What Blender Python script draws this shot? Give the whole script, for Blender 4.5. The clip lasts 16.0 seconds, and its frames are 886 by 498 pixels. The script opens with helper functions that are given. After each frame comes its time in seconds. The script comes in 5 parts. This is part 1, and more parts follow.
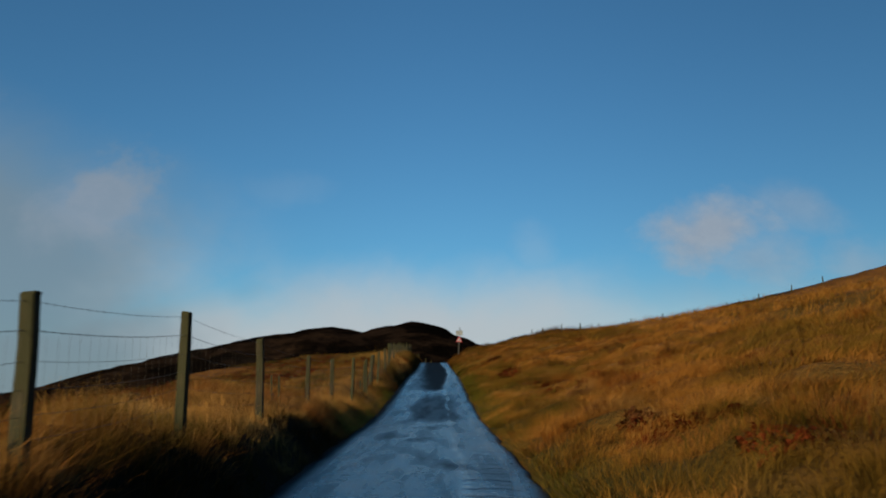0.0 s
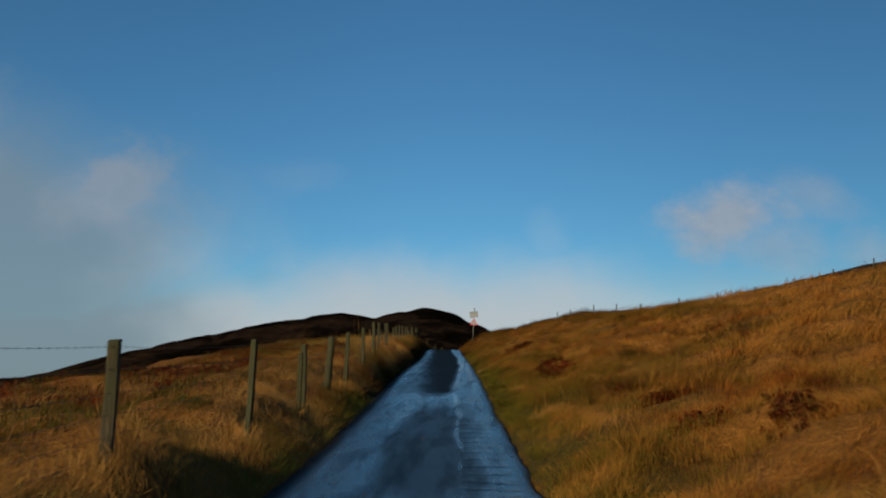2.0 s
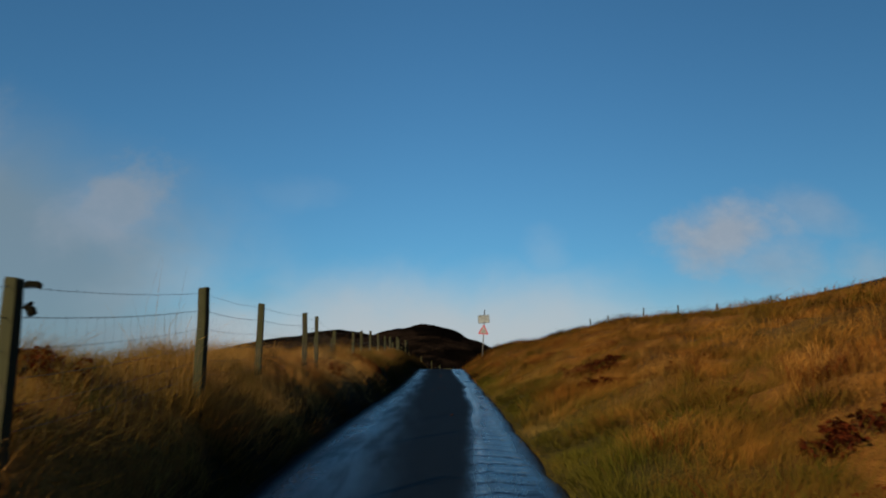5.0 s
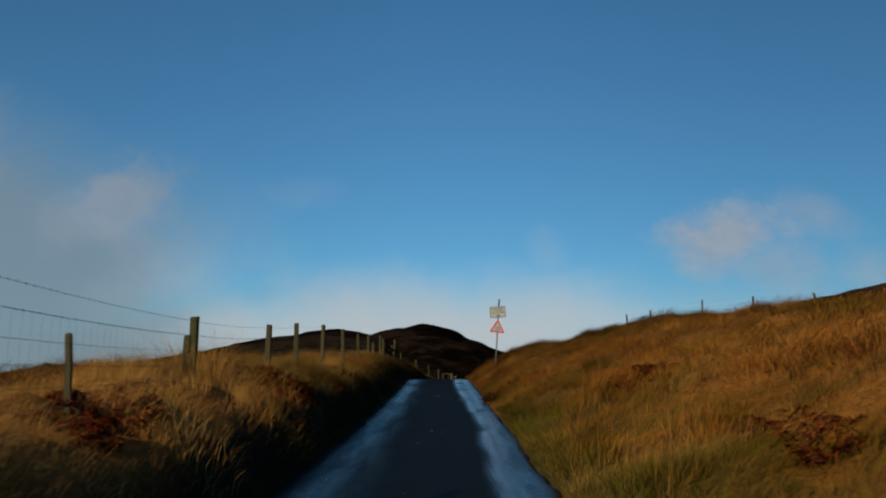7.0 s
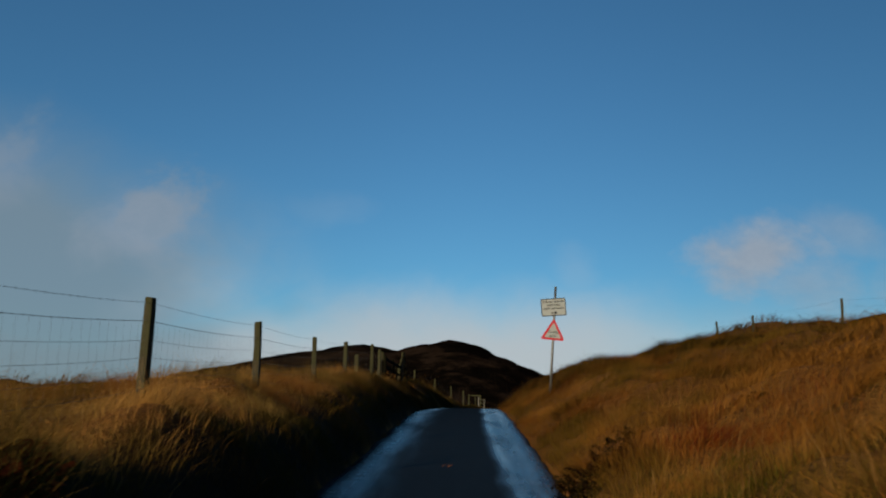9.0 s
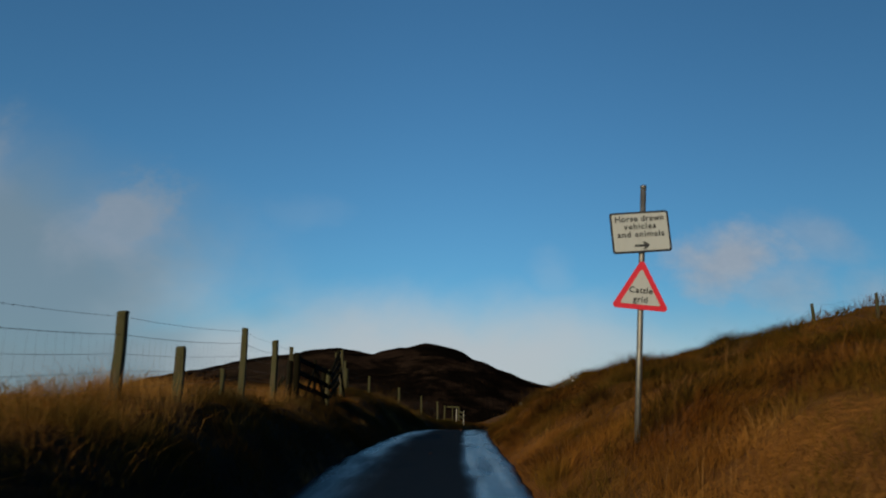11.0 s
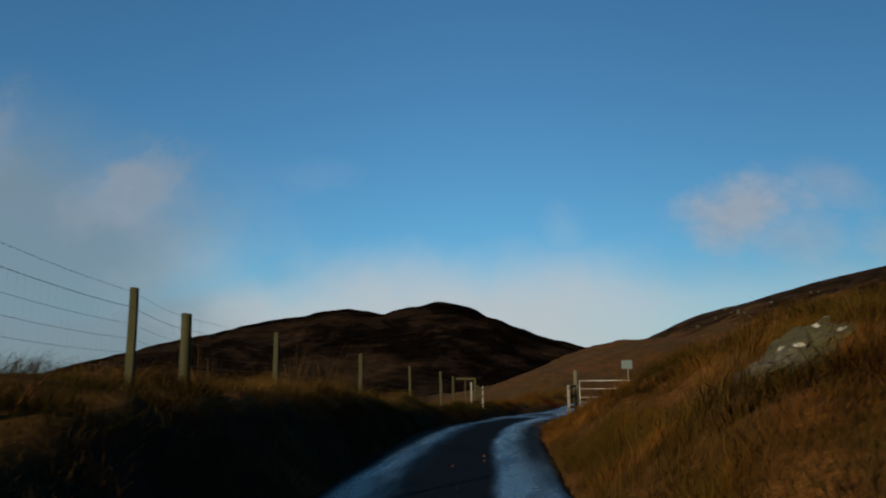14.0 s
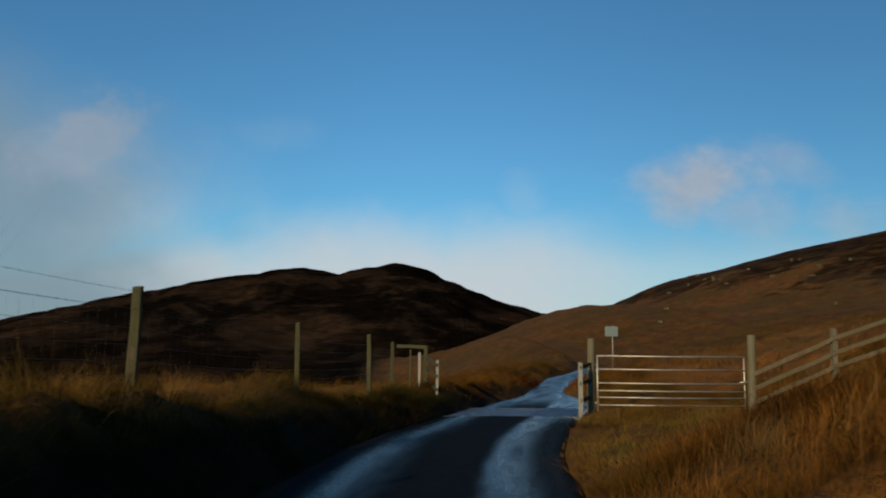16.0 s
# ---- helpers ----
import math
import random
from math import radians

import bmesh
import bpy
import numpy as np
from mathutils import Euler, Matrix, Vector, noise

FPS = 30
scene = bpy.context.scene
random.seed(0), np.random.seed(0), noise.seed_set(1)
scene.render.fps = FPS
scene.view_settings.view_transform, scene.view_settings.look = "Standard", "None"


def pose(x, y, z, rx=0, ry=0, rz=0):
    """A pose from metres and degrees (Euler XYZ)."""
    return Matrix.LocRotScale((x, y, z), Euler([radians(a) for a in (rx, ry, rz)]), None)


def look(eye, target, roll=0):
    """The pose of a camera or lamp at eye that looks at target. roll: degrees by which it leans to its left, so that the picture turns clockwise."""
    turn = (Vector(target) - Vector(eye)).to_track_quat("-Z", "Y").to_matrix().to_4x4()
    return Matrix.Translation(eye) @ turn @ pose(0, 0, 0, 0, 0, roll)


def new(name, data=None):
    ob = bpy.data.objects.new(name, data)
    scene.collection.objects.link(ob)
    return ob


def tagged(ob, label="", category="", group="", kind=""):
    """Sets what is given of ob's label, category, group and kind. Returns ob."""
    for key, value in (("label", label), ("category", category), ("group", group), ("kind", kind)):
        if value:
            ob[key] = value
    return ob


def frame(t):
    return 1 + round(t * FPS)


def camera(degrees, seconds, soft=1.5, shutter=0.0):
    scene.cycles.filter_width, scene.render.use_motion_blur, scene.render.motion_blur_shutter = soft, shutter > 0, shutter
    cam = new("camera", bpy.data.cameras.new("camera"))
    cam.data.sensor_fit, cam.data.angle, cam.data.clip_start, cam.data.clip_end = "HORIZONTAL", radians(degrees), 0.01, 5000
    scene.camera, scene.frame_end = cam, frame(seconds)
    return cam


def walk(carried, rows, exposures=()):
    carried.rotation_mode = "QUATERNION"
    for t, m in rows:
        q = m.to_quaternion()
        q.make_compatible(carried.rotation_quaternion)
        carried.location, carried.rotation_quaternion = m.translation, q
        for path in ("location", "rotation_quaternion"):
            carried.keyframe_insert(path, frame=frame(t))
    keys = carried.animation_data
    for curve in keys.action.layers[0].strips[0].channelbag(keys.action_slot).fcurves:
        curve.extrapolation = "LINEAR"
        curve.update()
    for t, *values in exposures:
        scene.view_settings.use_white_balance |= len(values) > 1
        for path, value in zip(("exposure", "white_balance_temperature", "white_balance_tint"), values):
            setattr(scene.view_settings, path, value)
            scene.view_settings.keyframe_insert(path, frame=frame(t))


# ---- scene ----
cam = camera(57.0, 16.0, soft=2.0, shutter=0.2)
PATH = [
    (0.0, (0.000, 0.000, 1.400), (0.000, 9.823, 3.274), -0.39),
    (0.5, (0.033, 3.130, 1.571), (0.008, 12.949, 3.466), -0.21),
    (1.0, (0.041, 6.255, 1.736), (-0.017, 16.085, 3.569), -0.10),
    (1.5, (0.050, 9.365, 1.900), (-0.064, 19.210, 3.655), -0.39),
    (2.0, (0.072, 12.457, 2.049), (-0.084, 22.307, 3.768), -0.10),
    (2.5, (0.076, 15.556, 2.164), (-0.210, 25.400, 3.903), -0.08),
    (3.0, (0.073, 18.658, 2.261), (-0.299, 28.492, 4.037), -0.04),
    (3.5, (0.052, 21.753, 2.388), (-0.365, 31.587, 4.154), -0.53),
    (4.0, (0.018, 24.838, 2.604), (-0.411, 34.651, 4.476), -0.92),
    (4.5, (-0.059, 27.913, 2.827), (-0.499, 37.717, 4.750), -0.53),
    (4.7, (-0.076, 29.140, 2.929), (-0.251, 38.952, 4.852), -0.45),
    (6.8, (-0.246, 42.022, 4.008), (-0.350, 51.834, 5.933), 0.05),
    (7.0, (-0.244, 43.247, 4.101), (-0.395, 53.059, 6.026), 0.08),
    (7.5, (-0.231, 46.309, 4.321), (-0.435, 56.126, 6.215), 0.47),
    (8.0, (-0.226, 49.368, 4.529), (-0.502, 59.209, 6.283), -0.58),
    (8.5, (-0.282, 52.418, 4.736), (-0.493, 62.217, 6.719), 0.65),
    (9.0, (-0.317, 55.464, 4.959), (-0.814, 65.224, 7.082), 0.86),
    (9.2, (-0.331, 56.685, 5.052), (-0.914, 66.443, 7.158), 0.80),
    (11.3, (-0.470, 69.464, 6.004), (-0.666, 79.223, 8.179), 0.63),
    (11.5, (-0.477, 70.681, 6.098), (-0.751, 80.438, 8.273), 0.63),
    (12.0, (-0.461, 73.717, 6.349), (-0.732, 83.473, 8.529), 0.52),
    (12.5, (-0.480, 76.749, 6.581), (-0.744, 86.524, 8.673), 0.65),
    (13.0, (-0.487, 79.782, 6.740), (-0.775, 89.628, 8.461), 1.32),
    (13.5, (-0.509, 82.805, 6.836), (-1.022, 92.637, 8.585), 0.61),
    (14.0, (-0.521, 85.801, 6.911), (-0.871, 95.653, 8.593), -0.93),
    (14.5, (-0.545, 88.763, 6.994), (-0.816, 98.635, 8.563), -0.83),
    (15.0, (-0.548, 91.693, 7.061), (-0.724, 101.585, 8.513), -0.70),
    (15.5, (-0.492, 94.608, 7.129), (-0.533, 104.523, 8.432), 0.12),
    (16.0, (-0.409, 97.518, 7.171), (-0.259, 107.441, 8.407), 0.50),
]
walk(cam, [(t, look(eye, target, roll)) for t, eye, target, roll in PATH],
     [(0.0, 0.22), (9.0, 0.20), (13.0, 0.20), (14.5, 0.32), (15.2, 0.38), (16.0, 0.44)])

# ---- sky and sun ----
SUN_DIR = Vector((-0.52, -0.85, 0.0)).normalized()
SUN_EL = radians(17)
SUN_DIR = Vector((SUN_DIR.x * math.cos(SUN_EL), SUN_DIR.y * math.cos(SUN_EL), math.sin(SUN_EL)))
scene.view_settings.exposure = 0.0
sun_data = bpy.data.lights.new("sun", "SUN")
sun_data.energy, sun_data.angle, sun_data.color = 5.0, radians(0.6), (1.0, 0.76, 0.45)
sun = new("sun", sun_data)
sun.matrix_world = look(SUN_DIR * 200, (0, 0, 0))


class Nodes:
    """Short-hand for building a node tree."""

    def __init__(self, tree):
        self.tree = tree
        tree.nodes.clear()

    def add(self, kind, **settings):
        node = self.tree.nodes.new(kind)
        for key, value in settings.items():
            setattr(node, key, value)
        return node

    def link(self, a, b):
        self.tree.links.new(a, b)

    def put(self, socket, value):
        if isinstance(value, bpy.types.NodeSocket):
            self.link(value, socket)
        else:
            socket.default_value = value

    def math(self, op, a, b=0.0, c=0.0, clamp=False):
        node = self.add("ShaderNodeMath", operation=op, use_clamp=clamp)
        for socket, value in zip(node.inputs, (a, b, c)):
            self.put(socket, value)
        return node.outputs[0]

    def ramp(self, value, low, high, out_low=0.0, out_high=1.0):
        node = self.add("ShaderNodeMapRange", interpolation_type="SMOOTHSTEP")
        for socket, v in zip(node.inputs, (value, low, high, out_low, out_high)):
            self.put(socket, v)
        return node.outputs[0]

    def noise(self, vector, scale, detail=4.0, rough=0.55, distort=0.0):
        node = self.add("ShaderNodeTexNoise")
        self.put(node.inputs["Vector"], vector)
        for key, v in (("Scale", scale), ("Detail", detail), ("Roughness", rough), ("Distortion", distort)):
            self.put(node.inputs[key], v)
        return node.outputs[0]

    def stretch(self, vector, scale):
        node = self.add("ShaderNodeMapping")
        self.put(node.inputs["Vector"], vector)
        node.inputs["Scale"].default_value = scale
        return node.outputs[0]

    def mix(self, factor, a, b):
        node = self.add("ShaderNodeMix", data_type="RGBA")
        self.put(node.inputs[0], factor)
        for socket, v in ((node.inputs[6], a), (node.inputs[7], b)):
            self.put(socket, (*v, 1.0) if isinstance(v, tuple) and len(v) == 3 else v)
        return node.outputs[2]

    def bump(self, height, strength, distance=0.02):
        node = self.add("ShaderNodeBump")
        for key, v in (("Height", height), ("Strength", strength), ("Distance", distance)):
            self.put(node.inputs[key], v)
        return node.outputs[0]

    def xyz(self, vector):
        node = self.add("ShaderNodeSeparateXYZ")
        self.put(node.inputs[0], vector)
        return node.outputs


def make_sky():
    world = bpy.data.worlds.new("sky")
    scene.world = world
    world.use_nodes = True
    n = Nodes(world.node_tree)
    sky = n.add("ShaderNodeTexSky", sky_type="NISHITA", sun_disc=False, sun_elevation=SUN_EL,
                sun_rotation=math.atan2(SUN_DIR.x, SUN_DIR.y) % (2 * math.pi), altitude=200, air_density=1.0, dust_density=0.6, ozone_density=2.0)
    way = n.add("ShaderNodeTexCoord").outputs["Generated"]
    x, y, z = n.xyz(way)
    ahead = n.math("MAXIMUM", y, 0.05)
    cx, cz = n.math("DIVIDE", x, ahead), n.math("DIVIDE", z, ahead)
    flat = n.add("ShaderNodeCombineXYZ")
    n.link(cx, flat.inputs[0]), n.link(cz, flat.inputs[1])
    wisp = n.noise(n.stretch(flat.outputs[0], (1.0, 1.25, 1.0)), 9.0, 6.0, 0.56, 0.25)
    fine = n.noise(n.stretch(flat.outputs[0], (1.0, 1.3, 1.0)), 30.0, 6.0, 0.62)
    broad = n.noise(n.stretch(flat.outputs[0], (1.0, 1.5, 1.0)), 3.4, 4.0, 0.5)
    facing = n.ramp(y, 0.1, 0.4)
    ragged = n.math("ADD", n.math("MULTIPLY", n.math("SUBTRACT", wisp, 0.5), 1.5), n.math("MULTIPLY", n.math("SUBTRACT", fine, 0.5), 0.55))

    def puff(x0, z0, a, b, amount, slant=0.0, edge=0.25):
        """A ragged cloud; slant shears it sideways with height, edge is how far in it turns solid."""
        dz = n.math("SUBTRACT", cz, z0)
        dx = n.math("DIVIDE", n.math("SUBTRACT", n.math("SUBTRACT", cx, x0), n.math("MULTIPLY", dz, slant)), a)
        dz = n.math("DIVIDE", dz, b)
        r = n.math("SQRT", n.math("ADD", n.math("MULTIPLY", dx, dx), n.math("MULTIPLY", dz, dz)))
        return n.math("MULTIPLY", n.ramp(n.math("ADD", r, ragged), 1.15, edge), amount)

    # low bank of pale cloud along the skyline, a grey veil beside it, then the separate puffs
    top = n.math("ADD", cz, n.math("ADD", n.math("MULTIPLY", n.math("SUBTRACT", wisp, 0.5), 0.07), n.math("MULTIPLY", n.math("SUBTRACT", broad, 0.5), 0.09)))
    bank = n.math("MULTIPLY", n.ramp(top, 0.195, 0.085), n.ramp(n.math("ADD", cx, n.math("MULTIPLY", broad, 0.2)), 0.44, 0.16, 0.42, 0.90))
    veil = n.math("MULTIPLY", n.ramp(n.math("ADD", cx, n.math("MULTIPLY", n.math("SUBTRACT", wisp, 0.5), 0.22)), -0.17, -0.46), n.ramp(n.math("ADD", top, n.math("MULTIPLY", cx, 0.40)), 0.20, 0.02))
    masks = [bank, n.math("MULTIPLY", veil, 0.80),
             puff(-0.440, 0.258, 0.098, 0.076, 0.74, 0.2, 0.3), puff(-0.53, 0.235, 0.11, 0.08, 0.40), puff(-0.640, 0.335, 0.085, 0.085, 0.60, 0.5, 0.0),
             puff(-0.60, 0.24, 0.13, 0.09, 0.5), puff(0.335, 0.210, 0.086, 0.054, 0.78, 0.5, 0.25), puff(0.395, 0.175, 0.085, 0.055, 0.46, -0.6, 0.1),
             puff(0.445, 0.244, 0.070, 0.040, 0.34, -0.9, 0.0), puff(0.52, 0.160, 0.08, 0.045, 0.40, 0.0, 0.0), puff(0.115, 0.185, 0.035, 0.045, 0.14), puff(-0.20, 0.27, 0.07, 0.03, 0.08)]
    cover = masks[0]
    for m in masks[1:]:
        cover = n.math("MAXIMUM", cover, m)
    cover = n.math("MULTIPLY", cover, facing)
    whole = n.noise(way, 2.5, 5.0, 0.6)
    behind = n.math("MULTIPLY", n.ramp(whole, 0.5, 0.75), n.math("SUBTRACT", 1.0, facing))
    cover = n.math("MAXIMUM", cover, n.math("MULTIPLY", behind, 0.5), clamp=True)
    shade = n.mix(n.ramp(n.math("ADD", cx, n.math("MULTIPLY", n.math("SUBTRACT", broad, 0.5), 0.5)), -0.46, -0.12), CLOUD_GREY, CLOUD_PALE)
    warm = n.math("MAXIMUM", n.math("MAXIMUM", masks[2], masks[4]), n.math("MULTIPLY", n.ramp(cx, 0.16, 0.28), n.ramp(cz, 0.10, 0.16)))
    shade = n.mix(n.math("MULTIPLY", warm, n.ramp(fine, 0.3, 0.7, 0.75, 1.0)), shade, CLOUD_LILAC)
    smudge = puff(-0.245, 0.142, 0.035, 0.022, 0.35)
    shade = n.mix(smudge, shade, CLOUD_GREY)
    background = n.add("ShaderNodeBackground")
    blue = n.add("ShaderNodeMix", data_type="RGBA", blend_type="MULTIPLY")
    blue.inputs[0].default_value = 1.0
    n.link(sky.outputs[0], blue.inputs[6])
    n.link(n.mix(n.ramp(x, -0.12, 0.55), SKY_TINT, tuple(v * 0.70 for v in SKY_TINT)), blue.inputs[7])
    n.link(n.mix(cover, blue.outputs[2], shade), background.inputs[0])
    background.inputs[1].default_value = SKY_STRENGTH
    n.link(background.outputs[0], n.add("ShaderNodeOutputWorld").inputs[0])


SKY_STRENGTH = 0.0733
SKY_TINT = (0.50, 0.98, 1.20)
CLOUD_GREY, CLOUD_PALE, CLOUD_LILAC = (2.2, 2.9, 3.4), (5.5, 5.9, 6.2), (3.7, 3.95, 4.45)
make_sky()


# ---- materials ----
def material(name):
    m = bpy.data.materials.new(name)
    m.use_nodes = True
    n = Nodes(m.node_tree)
    n.out = n.add("ShaderNodeOutputMaterial")
    n.coord = n.add("ShaderNodeTexCoord")
    n.place = n.add("ShaderNodeNewGeometry").outputs["Position"]
    return m, n


def principled(n, colour, rough, normal=None, metal=0.0, spec=0.5):
    b = n.add("ShaderNodeBsdfPrincipled")
    n.put(b.inputs["Base Color"], (*colour, 1.0) if isinstance(colour, tuple) else colour)
    n.put(b.inputs["Roughness"], rough)
    n.put(b.inputs["Metallic"], metal)
    n.put(b.inputs["Specular IOR Level"], spec)
    if normal is not None:
        n.link(normal, b.inputs["Normal"])
    n.link(b.outputs[0], n.out.inputs[0])
    return b


def ground_material():
    """Moor grass with rusty and green patches, shade painted on the cut bank; heather on the far hills."""
    m, n = material("moor_ground")
    u, v, _ = n.xyz(n.add("ShaderNodeUVMap").outputs[0])
    x, y, z = n.xyz(n.place)
    big, mid = n.noise(n.place, 0.11, 4), n.noise(n.place, 0.8, 5, 0.6)
    fine = n.noise(n.stretch(n.place, (1.0, 1.0, 2.5)), 7.0, 6, 0.7)
    c = n.mix(n.ramp(mid, 0.3, 0.7), (0.165, 0.068, 0.013), (0.290, 0.128, 0.027))
    c = n.mix(n.math("MULTIPLY", n.ramp(big, 0.48, 0.62), 0.65), c, (0.066, 0.054, 0.012))
    c = n.mix(n.ramp(fine, 0.35, 0.7), n.mix(0.45, c, (0.022, 0.011, 0.004)), c)
    # darkens from y 45 on, like the grass, with dimmer light painted in
    c = n.mix(n.math("MULTIPLY", n.math("MULTIPLY", n.ramp(y, 45.0, 84.0), n.ramp(y, 150.0, 122.0)), 0.65), c, (0.040, 0.018, 0.005))
    edge = n.math("ADD", u, n.math("MULTIPLY", n.math("SUBTRACT", mid, 0.5), 0.7))
    # the bank's road-facing side: its shade painted into the soil colour
    shade_mask = n.math("MULTIPLY", n.math("MULTIPLY", n.ramp(edge, -1.2, -1.4), n.math("MAXIMUM", n.ramp(y, 20.0, 15.0), n.ramp(y, 28.0, 34.0))), n.ramp(n.math("ADD", edge, n.math("ADD", n.ramp(y, 46.0, 64.0, 0.0, 0.40), n.ramp(y, 20.0, 12.0, 0.0, 0.2))), -1.95, -1.7))
    sward = n.math("MULTIPLY", n.math("MULTIPLY", n.ramp(edge, 1.2, 1.4), n.ramp(edge, 3.3, 1.9)), n.ramp(y, 66.0, 56.0))
    c = n.mix(n.math("MULTIPLY", sward, 0.94), c, n.mix(fine, (0.026, 0.024, 0.0055), (0.072, 0.058, 0.012)))
    # shadow inside the hollows, painted as near-black soil
    for hx, hy, rx, ry in SHADED_HOLLOWS:
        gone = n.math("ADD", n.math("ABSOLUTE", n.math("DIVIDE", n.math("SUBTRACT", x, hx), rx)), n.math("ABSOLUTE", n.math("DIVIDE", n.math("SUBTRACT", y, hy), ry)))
        shade_mask = n.math("MAXIMUM", shade_mask, n.ramp(gone, 1.5, 1.0))
    c = n.mix(shade_mask, c, n.mix(mid, (0.005, 0.004, 0.002), (0.014, 0.010, 0.0035)))
    c = n.mix(n.ramp(y, 125.0, 160.0), c, n.mix(n.ramp(mid, 0.3, 0.7), n.mix(fine, (0.036, 0.0155, 0.0036), (0.066, 0.028, 0.0055)), n.mix(n.ramp(big, 0.42, 0.58), (0.090, 0.040, 0.0075), (0.044, 0.031, 0.006))))
    coarse = n.noise(n.stretch(n.place, (1.0, 0.45, 2.2)), 1.1, 6, 0.72)
    c = n.mix(n.math("MULTIPLY", n.ramp(y, 125.0, 160.0), n.ramp(coarse, 0.54, 0.40)), c, n.mix(0.55, c, (0.012, 0.006, 0.002)))
    # heather and peat: the whole far hill, and the upper part of the slope beyond the gate
    hill = n.ramp(n.math("ADD", y, n.math("MULTIPLY", big, 60.0)), 330.0, 400.0)
    upper = n.math("MULTIPLY", n.ramp(n.math("ADD", z, n.math("MULTIPLY", n.math("SUBTRACT", n.noise(n.place, 0.07, 6, 0.72), 0.5), 34.0)), 16.6, 18.4), n.ramp(x, 30.0, 36.0))
    low = n.math("MULTIPLY", n.ramp(n.math("ADD", x, n.math("MULTIPLY", big, 8.0)), -2.0, -9.0), n.ramp(y, 105.0, 135.0))
    dark = n.math("MAXIMUM", n.math("MAXIMUM", hill, low), n.math("MULTIPLY", upper, n.ramp(n.noise(n.place, 0.30, 5, 0.65), 0.34, 0.60, 0.42, 0.90)))
    band = n.noise(n.stretch(n.place, (0.7, 0.4, 1.9)), 0.026, 8, 0.66, 0.5)
    patch = n.noise(n.place, 0.012, 6, 0.6)
    heather = n.mix(n.ramp(band, 0.44, 0.58), (0.0028, 0.0022, 0.0018), (0.0145, 0.0095, 0.0070))
    heather = n.mix(n.math("MULTIPLY", n.ramp(patch, 0.48, 0.66), 0.75), heather, n.mix(n.ramp(band, 0.42, 0.6), (0.0085, 0.0055, 0.0038), (0.0300, 0.0180, 0.0105)))
    speck = n.noise(n.place, 0.11, 6, 0.7)
    heather = n.mix(n.ramp(speck, 0.38, 0.62), n.mix(0.5, heather, (0.0005, 0.0004, 0.0004)), heather)
    c = n.mix(dark, c, heather)
    height = n.math("ADD", fine, n.math("MULTIPLY", mid, 2.0))
    principled(n, c, 0.95, n.bump(height, 0.8, 0.10), spec=n.math("MULTIPLY", n.math("SUBTRACT", 1.0, dark), 0.06))
    return m


